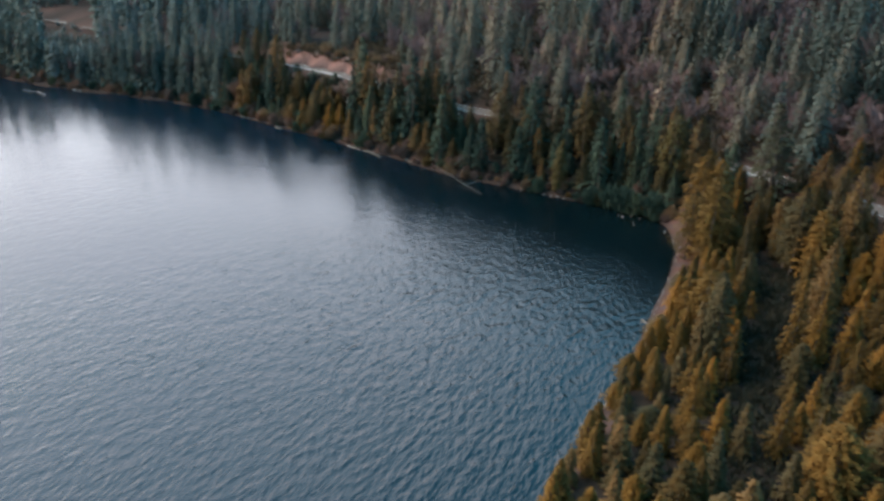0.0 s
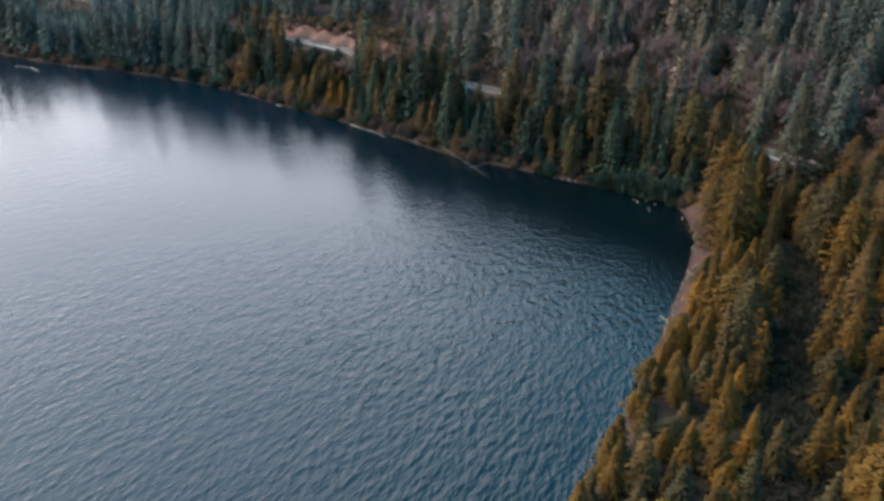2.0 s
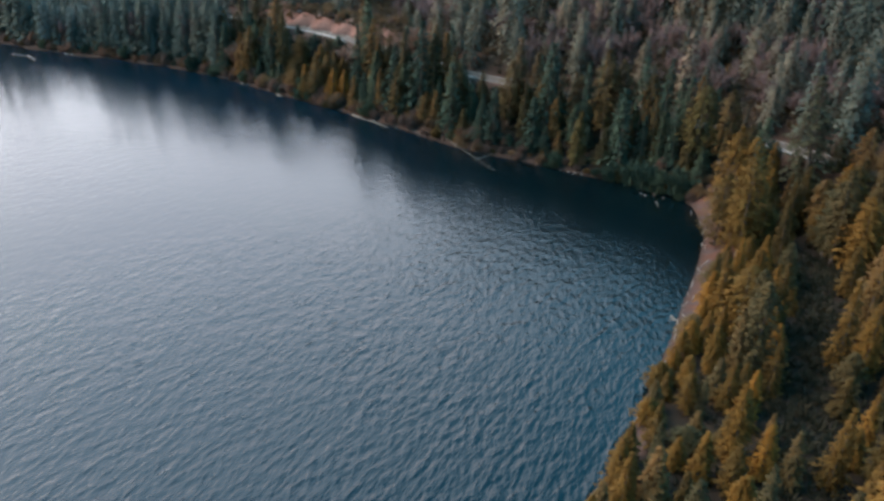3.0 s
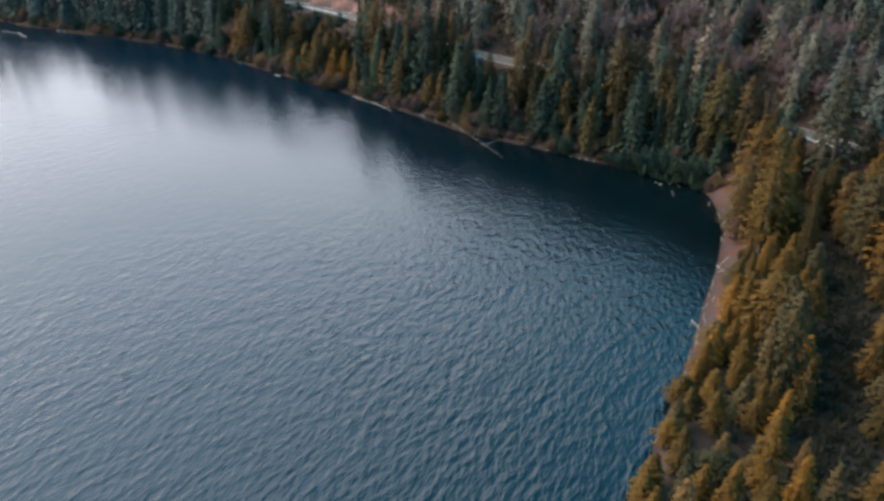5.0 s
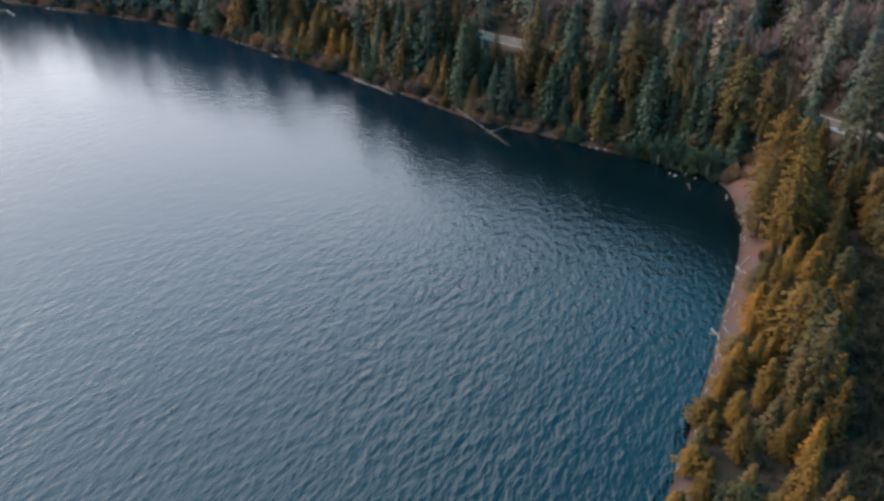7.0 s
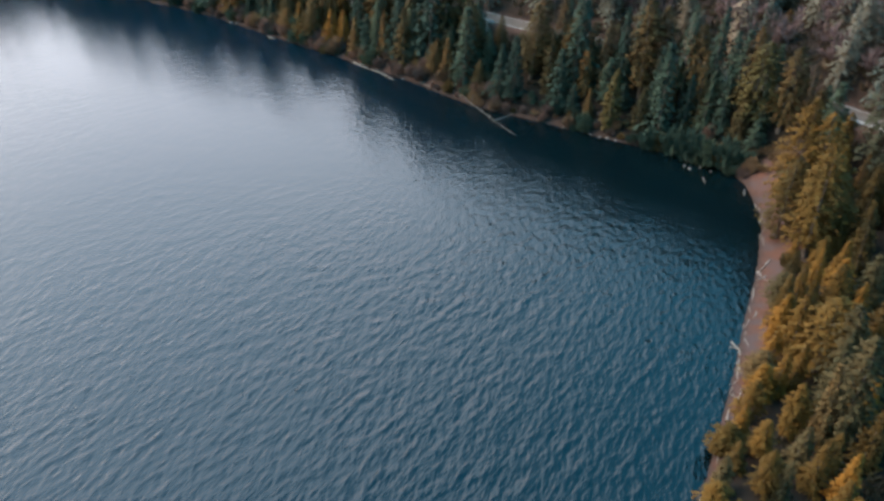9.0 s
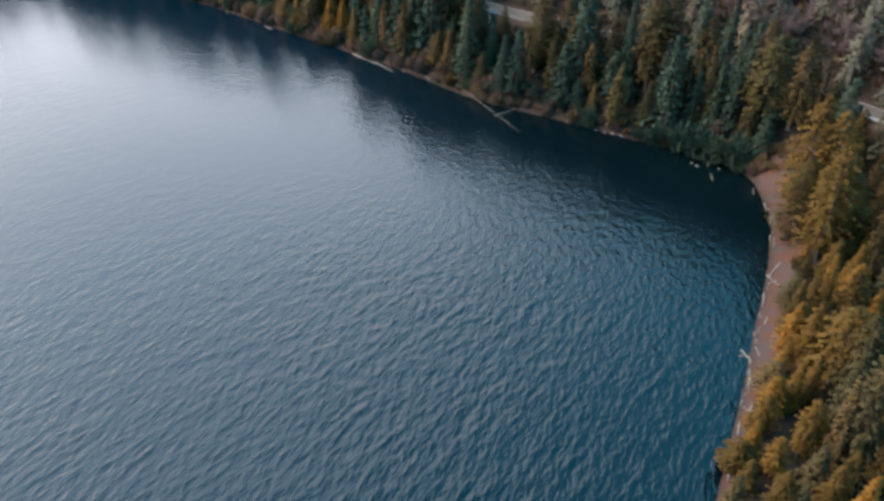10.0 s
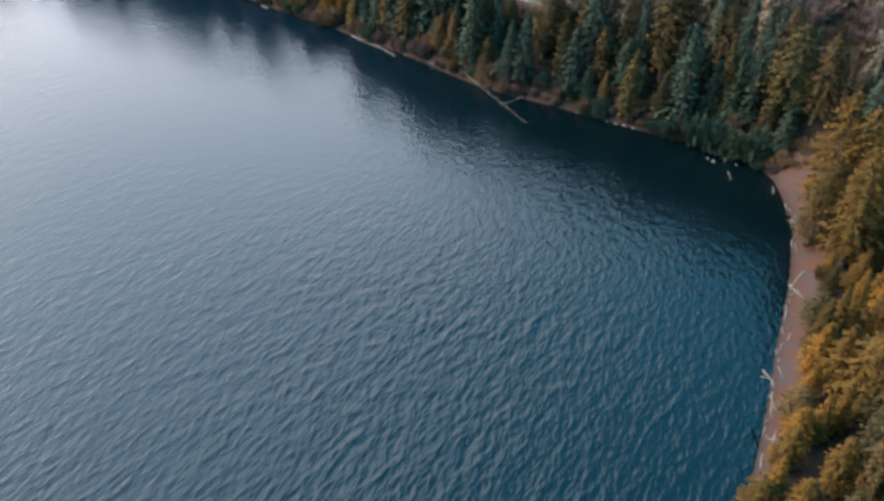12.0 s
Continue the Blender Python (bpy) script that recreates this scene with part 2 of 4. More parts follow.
ROAD = np.array([(-700, 620), (-400, 520), (-215, 414), (-184, 391), (-120, 338), (-66, 305), (-39, 283), (0, 237), (17, 225), (45, 206), (66, 184),
                 (78, 169), (95, 140), (110, 100), (120, 40), (120, -100), (60, -400)], float)
ROAD_Z = 14.2


def smooth(a, b, x):
    t = np.clip((x - a) / (b - a), 0, 1)
    return t * t * (3 - 2 * t)


def line_distance(p, line, closed=False):
    """Distance of points p (n, 2) to a polyline, and the side of its nearest stretch (+1 to the left)."""
    a, b = (line, np.roll(line, -1, 0)) if closed else (line[:-1], line[1:])
    best, side = np.full(len(p), 1e9), np.ones(len(p))
    for s, e in zip(a, b):
        ab, ap = e - s, p - s
        k = np.clip(ap @ ab / (ab @ ab), 0, 1)
        d = np.hypot(*(ap - k[:, None] * ab).T)
        nearer = d < best
        best = np.where(nearer, d, best)
        side = np.where(nearer, np.sign(ab[0] * ap[:, 1] - ab[1] * ap[:, 0] + 1e-9), side)
    return best, side


def shore_distance(p):
    """Metres inland of the waterline; negative on the lake."""
    d, _ = line_distance(p, LAKE, True)
    inside = np.zeros(len(p), bool)
    for (x1, y1), (x2, y2) in zip(LAKE, np.roll(LAKE, -1, 0)):
        if y1 != y2:
            inside ^= ((y1 > p[:, 1]) != (y2 > p[:, 1])) & (p[:, 0] < (x2 - x1) * (p[:, 1] - y1) / (y2 - y1) + x1)
    return np.where(inside, -d, d)


def road_distance(p):
    d, side = line_distance(p, ROAD)
    return d * side


def beach_share(p):
    return 1 - smooth(158, 192, p[:, 1] + 0.25 * (p[:, 0] - 54))


def rough(p, size):
    x, y = p[:, 0] / size, p[:, 1] / size
    return (np.sin(1.3 * x + 2.1 * np.sin(0.7 * y)) + np.sin(1.1 * y + 1.7 * np.sin(0.9 * x + 1)) + np.sin(0.6 * (x + y) + 2)) / 3


def ground_height(p):
    p = np.atleast_2d(np.asarray(p, float))
    d, r, w = shore_distance(p), road_distance(p), beach_share(p)
    up = np.maximum(d, 0)
    t = up / (up + np.abs(r) + 1e-6)
    steep = 0.06 + 1.34 * smooth(0, 4, up) + (ROAD_Z - 1.4) * t ** 1.1
    shelf = 0.02 + 1.18 * smooth(0, 6, up) + 1.2 * smooth(6, 20, up) + (ROAD_Z - 2.4) * t ** 2.4
    below = steep * (1 - w) + shelf * w
    above = ROAD_Z + 3.4 * smooth(4, 9, r) + 130 * (1 - np.exp(-0.17 * np.maximum(r - 5, 0) / 130))
    above = above + 70 * (1 - np.exp(-0.3 * np.maximum(r - 14, 0) / 70)) * smooth(-30, 40, p[:, 0]) * smooth(150, 190, p[:, 1])
    h = np.where(r > 0, above, below)
    h = ROAD_Z + (h - ROAD_Z) * np.where(d > 6, smooth(3.8, 7.5, np.abs(r)), 1)
    h = h + 0.35 * rough(p, 3.1) * smooth(4, 12, up) * smooth(5, 9, np.abs(r)) + 9 * rough(p, 90) * smooth(60, 260, r)
    return np.where(d > 0, h, np.maximum(-0.22 * -d, -9))


def ground_z(x, y):
    return float(ground_height([(x, y)])[0])


def graded(lo, hi, step, end_lo, end_hi):
    mid = list(np.arange(lo, hi + step / 2, step))
    s, v = step, hi
    while v < end_hi:
        s *= 1.13
        v += s
        mid.append(v)
    s, v = step, lo
    while v > end_lo:
        s *= 1.13
        v -= s
        mid.insert(0, v)
    return np.array(mid)


def mesh_object(name, verts, faces, mat, parent=None, smooth_shade=False, label=""):
    me = bpy.data.meshes.new(name)
    me.from_pydata([tuple(v) for v in verts], [], [tuple(f) for f in faces])
    me.materials.append(mat)
    if smooth_shade:
        me.shade_smooth()
    ob = new(name, me)
    if parent is not None:
        ob.parent = parent
    if label:
        tagged(ob, label)
    return ob


def quick_mesh(name, verts, tris, mat, normals=None):
    """A mesh of triangles from arrays; with normals its faces turn to their side and shade softly."""
    me = bpy.data.meshes.new(name)
    if normals is not None:
        v, tris = np.asarray(verts), np.asarray(tris)
        flat = np.cross(v[tris[:, 1]] - v[tris[:, 0]], v[tris[:, 2]] - v[tris[:, 0]])
        back = (flat * normals[tris[:, 0]]).sum(1) < 0
        tris = np.where(back[:, None], tris[:, ::-1], tris)
    me.vertices.add(len(verts))
    me.vertices.foreach_set("co", np.asarray(verts, np.float32).ravel())
    me.loops.add(3 * len(tris))
    me.loops.foreach_set("vertex_index", np.asarray(tris, np.int32).ravel())
    me.polygons.add(len(tris))
    me.polygons.foreach_set("loop_start", np.arange(0, 3 * len(tris), 3, dtype=np.int32))
    me.update(calc_edges=True)
    if normals is not None:
        cn = me.attributes.new("custom_normal", "FLOAT_VECTOR", "POINT")
        cn.data.foreach_set("vector", np.asarray(normals, np.float32).ravel())
    me.materials.append(mat)
    return me


# ---- ground: one sheet from the lake bed to the horizon ----
xs, ys = graded(-80, 90, 1.0, -3500, 3500), graded(64, 250, 1.0, -3000, 4000)
gx, gy = np.meshgrid(xs, ys)
pts = np.stack([gx.ravel(), gy.ravel()], 1)
gz = ground_height(pts)
nx, ny = len(xs), len(ys)
idx = np.arange(nx * ny).reshape(ny, nx)
a, b, c, d = idx[:-1, :-1].ravel(), idx[:-1, 1:].ravel(), idx[1:, 1:].ravel(), idx[1:, :-1].ravel()
GROUND, n, l, bsdf = material("forest_floor")
co = n.new("ShaderNodeTexCoord").outputs["Object"]
big, small = noise_tex(n, l, 0.12, 4, vector=co), noise_tex(n, l, 1.6, 5, vector=co)
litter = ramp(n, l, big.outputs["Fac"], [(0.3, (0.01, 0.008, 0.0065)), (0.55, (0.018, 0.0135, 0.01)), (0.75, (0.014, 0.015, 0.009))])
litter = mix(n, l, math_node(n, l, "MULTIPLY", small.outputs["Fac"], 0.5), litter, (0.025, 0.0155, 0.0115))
stones = noise_tex(n, l, 4.0, 6, 0.7, vector=co)
beach = ramp(n, l, stones.outputs["Fac"], [(0.3, (0.043, 0.019, 0.0125)), (0.5, (0.071, 0.031, 0.021)), (0.7, (0.1, 0.052, 0.04))])
cut = ramp(n, l, small.outputs["Fac"], [(0.3, (0.08, 0.043, 0.034)), (0.6, (0.17, 0.082, 0.064)), (0.75, (0.26, 0.145, 0.12))])


def mask(name):
    m = n.new("ShaderNodeAttribute")
    m.attribute_name = name
    return m.outputs["Fac"]


beach = mix(n, l, ramp(n, l, noise_tex(n, l, 0.35, 3, vector=co).outputs["Fac"], [(0.4, (0, 0, 0)), (0.62, (0.8, 0.8, 0.8))]), beach, (0.052, 0.038, 0.037))
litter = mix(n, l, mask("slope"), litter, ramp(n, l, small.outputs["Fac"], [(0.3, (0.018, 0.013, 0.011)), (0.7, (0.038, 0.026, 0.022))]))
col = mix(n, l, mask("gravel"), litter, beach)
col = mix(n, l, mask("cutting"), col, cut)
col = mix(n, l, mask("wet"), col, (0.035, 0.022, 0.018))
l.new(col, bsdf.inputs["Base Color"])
bsdf.inputs["Roughness"].default_value = 1.0
bsdf.inputs["Specular IOR Level"].default_value = 0.06
pebbles = noise_tex(n, l, 7.0, 3, vector=co)
bumped(n, l, bsdf, pebbles.outputs["Fac"], 0.05)
me = quick_mesh("ground", np.column_stack([pts, gz]), np.vstack([np.column_stack([a, b, c]), np.column_stack([a, c, d])]), GROUND)
me.shade_smooth()
gd, gr, gw = shore_distance(pts), road_distance(pts), beach_share(pts)
point = 1 - smooth(4, 7, np.hypot(pts[:, 0] - 58, pts[:, 1] - 173))
gb = 1 - smooth(166, 178, pts[:, 1] + 0.25 * (pts[:, 0] - 54))
strand = 1.6 + 4.2 * smooth(98, 130, pts[:, 1])
gravel = np.maximum(gb * (1 - smooth(strand, strand + 2, gd + 0.8 * rough(pts, 2.3))), point)
gravel = np.maximum(gravel, (0.55 - 0.35 * smooth(-30, 20, pts[:, 0])) * (1 - smooth(1.0, 2.8, gd + 0.6 * rough(pts, 1.7))))
cutting = smooth(3.5, 5, gr) * (1 - smooth(9, 16, gr + 3 * rough(pts, 7))) * np.maximum(np.maximum(1 - smooth(22, 34, np.abs(pts[:, 0] + 52)), 0.6 * (1 - smooth(12, 22, np.abs(pts[:, 0] + 204)))), 0.12 + 0.2 * rough(pts, 12))
shoulder = (1 - smooth(4.2, 5.6, np.abs(gr))) * 0.35
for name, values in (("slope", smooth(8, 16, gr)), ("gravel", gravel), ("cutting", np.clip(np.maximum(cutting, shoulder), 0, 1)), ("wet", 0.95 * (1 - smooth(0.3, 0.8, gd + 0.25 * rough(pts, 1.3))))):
    at = me.attributes.new(name, "FLOAT", "POINT")
    at.data.foreach_set("value", values.astype(np.float32))
tagged(new("ground", me), "needle-strewn forest floor with a reddish gravel beach", "ground", kind="structure")

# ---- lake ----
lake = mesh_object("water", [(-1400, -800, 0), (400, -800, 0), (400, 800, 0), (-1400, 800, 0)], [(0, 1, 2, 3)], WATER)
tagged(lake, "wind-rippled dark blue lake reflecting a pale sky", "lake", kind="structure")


# ---- road with its guard rail ----
def along(line, step):
    out = []
    for s, e in zip(line[:-1], line[1:]):
        k = max(1, int(np.hypot(*(e - s)) / step))
        out += [s + (e - s) * i / k for i in range(k)]
    out = np.array(out + [line[-1]])
    for _ in range(6):
        out[1:-1] = (out[:-2] + 2 * out[1:-1] + out[2:]) / 4
    return out


def ribbon(line, off, half, z, thick):
    t = np.gradient(line, axis=0)
    t /= np.hypot(*t.T)[:, None]
    nrm = np.column_stack([-t[:, 1], t[:, 0]])
    le, ri = line + nrm * (off + half), line + nrm * (off - half)
    v, f = [], []
    for p, q in zip(le, ri):
        v += [(*p, z), (*q, z), (*q, z - thick), (*p, z - thick)]
    for i in range(len(line) - 1):
        k = 4 * i
        f += [(k + 1, k, k + 4, k + 5), (k + 2, k + 1, k + 5, k + 6), (k, k + 3, k + 7, k + 4)]
    return v, [tuple(reversed(q)) for q in f]


centre = along(ROAD[1:-2], 4)
road = tagged(mesh_object("road", *ribbon(centre, 0, 3.6, ROAD_Z + 0.12, 0.5), ASPHALT), "worn grey two-lane road cut along the slope", "road", kind="structure")
for off in (-3.2, 3.2):
    mesh_object("edge_line", *ribbon(centre, off, 0.09, ROAD_Z + 0.125, 0.004), PAINT, road)


def box(bm, sx, sy, sz, m, bevel=0.0):
    made = bmesh.ops.create_cube(bm, size=1, matrix=m @ Matrix.Diagonal((sx, sy, sz, 1)))
    if bevel:
        edges = list({e for v in made["verts"] for e in v.link_edges})
        bmesh.ops.bevel(bm, geom=edges, offset=bevel, segments=1, affect="EDGES")


def part(name, bm, mat, parent, label=""):
    me = bpy.data.meshes.new(name)
    bm.to_mesh(me)
    bm.free()
    me.materials.append(mat)
    ob = new(name, me)
    ob.parent = parent
    return tagged(ob, label)


def guard_rail(points):
    """Steel beam on short posts along the lake side of the road."""
    rail = tagged(new("guard_rail"), "galvanised steel guard rail on short posts beside the road", "guard rail")
    t = np.gradient(points, axis=0)
    t /= np.hypot(*t.T)[:, None]
    edge = points + np.column_stack([t[:, 1], -t[:, 0]]) * 4.1
    rail.location = (*edge[0], ROAD_Z)
    post = None
    for i, (p, q) in enumerate(zip(edge, t)):
        at = Matrix.Translation((p[0] - edge[0][0], p[1] - edge[0][1], 0.2)) @ Matrix.Rotation(math.atan2(q[1], q[0]), 4, "Z")
        if post is None:
            bm = bmesh.new()
            box(bm, 0.18, 0.18, 1.2, Matrix.Identity(4), 0.02)
            post = part("post", bm, POST, rail)
            post.matrix_basis = at
        else:
            ob = new("post", post.data)
            ob.parent, ob.matrix_basis = rail, at
    v, f = [], []
    for p, q in zip(edge - edge[0], t):
        out = np.array([q[1], -q[0]])
        for dz, o in ((0.48, 0.10), (0.58, 0.18), (0.66, 0.11), (0.74, 0.18), (0.86, 0.10)):
            v.append((*(p + out * o), dz))
    for i in range(len(edge) - 1):
        for k in range(4):
            f.append((5 * i + k, 5 * i + k + 1, 5 * i + k + 6, 5 * i + k + 5))
    mesh_object("beam", v, f, STEEL, rail)
    return rail


for lo, hi in ((68, 82), (-70, -34), (0, 10)):
    guard_rail(np.array([p for p in centre if lo < p[0] < hi and p[1] > 120]))

# ---- trees ----
rng = np.random.default_rng(7)


def sprays(base, way, length, width, fold, side):
    """Folded kites: two triangles each, hanging along way."""
    side = side - (side * way).sum(1, keepdims=True) * way
    side /= np.linalg.norm(side, axis=1, keepdims=True) + 1e-9
    nrm = np.cross(way, side)
    mid = base + way * length[:, None] * 0.45
    a, d = base, base + way * length[:, None]
    b = mid + side * width[:, None] - nrm * (width * fold)[:, None]
    c = mid - side * width[:, None] - nrm * (width * fold)[:, None]
    v = np.stack([a, b, d, c], 1).reshape(-1, 3)
    k = np.arange(len(base)) * 4
    return v, np.vstack([np.column_stack([k, k + 1, k + 2]), np.column_stack([k, k + 2, k + 3])])


def conifer_crown(g, height, radius, shape, whorls, arms, per_arm, size, start=0.12):
    """Branches in whorls, each hung with sprays of needles. shape: 'cone', 'round', 'dome' or 'column'."""
    base, way, side, length = [], [], [], []
    lean = g.normal(0, 0.012, 2)
    lumps = g.uniform(0.55, 1.28, 24)
    for u in np.linspace(0, 1, whorls):
        z = height * (start + (0.985 - start) * u)
        if shape == "cone":
            reach = radius * (1 - u) ** 0.85 * (0.55 + 0.45 * min(1, u / 0.12)) + 0.12
        elif shape == "round":
            reach = radius * max(0.0, 1 - u ** 2.3) ** 0.78 * (0.6 + 0.4 * min(1, u / 0.25)) + 0.16
        elif shape == "dome":
            reach = radius * max(0.0, 1 - u ** 3.4) ** 0.7 * (0.6 + 0.4 * min(1, u / 0.25)) + 0.2
        else:
            reach = radius * max(0.0, 1 - u ** 3) ** 0.8 * (0.75 + 0.25 * min(1, u / 0.2)) + 0.12
        many = max(3, int(round(arms * (0.45 + 0.55 * reach / radius))))
        spin = g.uniform(0, 6.28)
        for j in range(many):
            az = spin + 6.28 * j / many + g.normal(0, 0.25)
            far = reach * g.uniform(0.68, 1.12) * lumps[int(az * 1.9 + 5 * u) % 24]
            out = np.array([math.cos(az), math.sin(az), 0])
            rise = 0.5 * u - 0.25 + g.normal(0, 0.08)
            k = max(2, int(per_arm * (0.35 + 0.65 * far / radius)))
            f = np.sqrt(g.uniform(0.08, 1, k))
            p = out * (far * f)[:, None]
            p[:, 2] = z + far * (rise * f - 0.28 * f ** 2) + g.normal(0, 0.10 * size, k)
            p[:, :2] += lean * z
            turn = g.normal(0, 0.75, k)
            w = np.column_stack([np.cos(az + turn), np.sin(az + turn), rise - 0.5 * f + g.normal(0.1, 0.3, k)])
            base.append(p - out * 0.25 * size)
            way.append(w / np.linalg.norm(w, axis=1, keepdims=True))
            s = np.column_stack([-np.sin(az + turn), np.cos(az + turn), g.normal(0, 0.45, k)])
            side.append(s)
            length.append(size * g.uniform(0.6, 1.25, k))
    tip = np.array([[lean[0] * height, lean[1] * height, height * 0.955]] * 4)
    base.append(tip)
    way.append(np.column_stack([g.normal(0, 0.15, (4, 2)), np.ones(4)]))
    side.append(g.normal(0, 1, (4, 3)))
    length.append(np.full(4, height * 0.05))
    base, way, side, length = (np.concatenate(q) for q in (base, way, side, length))
    return sprays(base, way, length, length * g.uniform(0.26, 0.42, len(length)), g.uniform(0.1, 0.6, len(length)), side)


def trunk_mesh(g, height, foot, sides=7, stubs=8):
    rings = 6
    lean = g.normal(0, 0.012, 2)
    v, f = [], []
    for i in range(rings):
        u = i / (rings - 1)
        r = foot * (1 - 0.93 * u) * (1.35 if i == 0 else 1)
        for s in range(sides):
            an = 6.283 * s / sides
            v.append((r * math.cos(an) + lean[0] * height * u, r * math.sin(an) + lean[1] * height * u, height * 0.97 * u - (0.4 if i == 0 else 0)))
    for i in range(rings - 1):
        for s in range(sides):
            a, b = i * sides + s, i * sides + (s + 1) % sides
            f += [(a, b, b + sides), (a, b + sides, a + sides)]
    for _ in range(stubs):
        z, an, r = height * g.uniform(0.1, 0.75), g.uniform(0, 6.28), height * g.uniform(0.04, 0.1)
        k, o = len(v), np.array([math.cos(an), math.sin(an)])
        for w, q in ((0.05, 0.0), (0.012, r)):
            for s in range(3):
                t = 6.283 * s / 3
                v.append((o[0] * q - o[1] * w * math.cos(t), o[1] * q + o[0] * w * math.cos(t), z + w * math.sin(t) - 0.12 * q))
        for s in range(3):
            a, b = k + s, k + (s + 1) % 3
            f += [(a, b, b + 3), (a, b + 3, a + 3)]
    return np.array(v), np.array(f)


def twig_crown(g, height, radius, limbs, twigs, size):
    """A leafless crown: limbs forking upward into a haze of fine twigs."""
    v, f = [], []
    base, way, side, length = [], [], [], []
    for i in range(limbs):
        az, z0 = g.uniform(0, 6.28), height * g.uniform(0.18, 0.6)
        reach, top = radius * g.uniform(0.45, 1), height * g.uniform(0.62, 1.0)
        p0, p1 = np.array([0, 0, z0]), np.array([reach * math.cos(az), reach * math.sin(az), max(top * (1 - 0.25 * reach / radius), z0 + 0.8)])
        k = len(v)
        for p, w in ((p0, 0.02 * height * 0.35), (p0 * 0.45 + p1 * 0.55 + g.normal(0, 0.15, 3), 0.012 * height * 0.3), (p1, 0.01)):
            for s in range(3):
                v.append((p[0] + w * math.cos(2.09 * s), p[1] + w * math.sin(2.09 * s), p[2]))
        for s in range(3):
            for q in (0, 3):
                a, b = k + q + s, k + q + (s + 1) % 3
                f += [(a, b, b + 3), (a, b + 3, a + 3)]
        fr = g.uniform(0.3, 1.0, twigs)[:, None]
        base.append(p0 * (1 - fr) + p1 * fr + g.normal(0, 0.06 * radius, (twigs, 3)))
        w = g.normal(0, 0.55, (twigs, 3)) + (p1 - p0) / np.linalg.norm(p1 - p0) + np.array([0, 0, 0.35])
        way.append(w / np.linalg.norm(w, axis=1, keepdims=True))
        side.append(g.normal(0, 1, (twigs, 3)))
        length.append(size * g.uniform(0.5, 1.3, twigs))
    base, way, side, length = (np.concatenate(q) for q in (base, way, side, length))
    sv, sf = sprays(base, way, length, length * 0.07 + 0.015, np.full(len(length), 0.3), side)
    v = np.array(v)
    return np.vstack([v, sv]), np.vstack([np.array(f), sf + len(v)])


def crown_normals(v, seed, uneven=0.28):
    """Outward and upward from the trunk, a little different for every spray."""
    gg = np.random.default_rng(seed)
    out = v[:, :2] / (np.hypot(v[:, 0], v[:, 1])[:, None] + 0.25)
    nrm = np.column_stack([out * 0.85, np.full(len(v), 0.5)])
    nrm += np.repeat(gg.normal(0, uneven, (len(v) // 4 + 1, 3)), 4, axis=0)[:len(v)]
    return nrm / np.linalg.norm(nrm, axis=1, keepdims=True)


def tree(name, crown, crown_mat, trunk, trunk_mat, label, group):
    ob = tagged(new(name), label, "tree", group)
    for nm, (v, f), mt in (("crown", crown, crown_mat), ("trunk", trunk, trunk_mat)):
        p = new(nm, quick_mesh(nm, v, f, mt, crown_normals(v, len(v)) if nm == "crown" and mt != TWIG else None))
        p.parent = ob
    return ob


KINDS = {}
UNIT = 16.0
g = np.random.default_rng(11)
for key, mat, shape, rad, label, nm in (
        ("amber", AMBER, "cone", 2.5, "amber-tinged conifer tree with drooping sprays on the lake bank", "conifer_tree"),
        ("amber_round", AMBER, "round", 2.4, "golden-brown round-topped pine tree on the lake bank", "pine_tree"),
        ("olive", OLIVE, "cone", 2.5, "olive green conifer tree with layered boughs in the forest", "conifer_tree"),
        ("olive_round", OLIVE, "round", 2.5, "olive brown full-crowned pine tree in the forest", "pine_tree"),
        ("fir", FIR, "cone", 2.5, "tall grey-green fir tree with broad layered boughs", "fir_tree"),
        ("dark", DARK, "cone", 2.4, "dark green pointed fir tree close to its neighbours", "fir_tree"),
        ("larch", RUST, "cone", 2.4, "rust-brown thinning larch tree behind the shore firs", "larch_tree"),
        ("gold", GOLD, "dome", 2.6, "broad golden-topped pine tree with heavy layered boughs", "pine_tree"),
        ("light", LIGHT_OLIVE, "dome", 2.7, "broad olive-gold pine tree standing out above dark firs", "pine_tree"),
        ("column", LIGHT_OLIVE, "column", 1.7, "slender columnar olive conifer standing at the water's edge", "cypress_tree")):
    KINDS[key] = []
    for k in range(1 if key in ("column", "light", "fir") else 3 if key == "gold" else 4):
        fine_bank = key in ("light", "amber", "amber_round", "gold", "olive_round", "fir")
        whorls, arms, hung, spray = (37, 9, 12, 0.46) if fine_bank else (30, 8, 10, 0.62)
        crown = conifer_crown(g, UNIT, rad * g.uniform(0.9, 1.12), shape, whorls, arms, hung, spray, 0.14 if shape in ("round", "dome") else 0.08)
        KINDS[key].append(tree(nm, crown, mat, trunk_mesh(g, UNIT, 0.24), BARK, label, "forest trees"))
KINDS["bare"] = [tree("bare_tree", twig_crown(g, UNIT, 3.6, 26, 46, 1.7), TWIG, trunk_mesh(g, UNIT * 0.8, 0.2), PALE_BARK,
                      "leafless reddish-brown tree with fine upright twigs", "forest trees") for _ in range(2)]


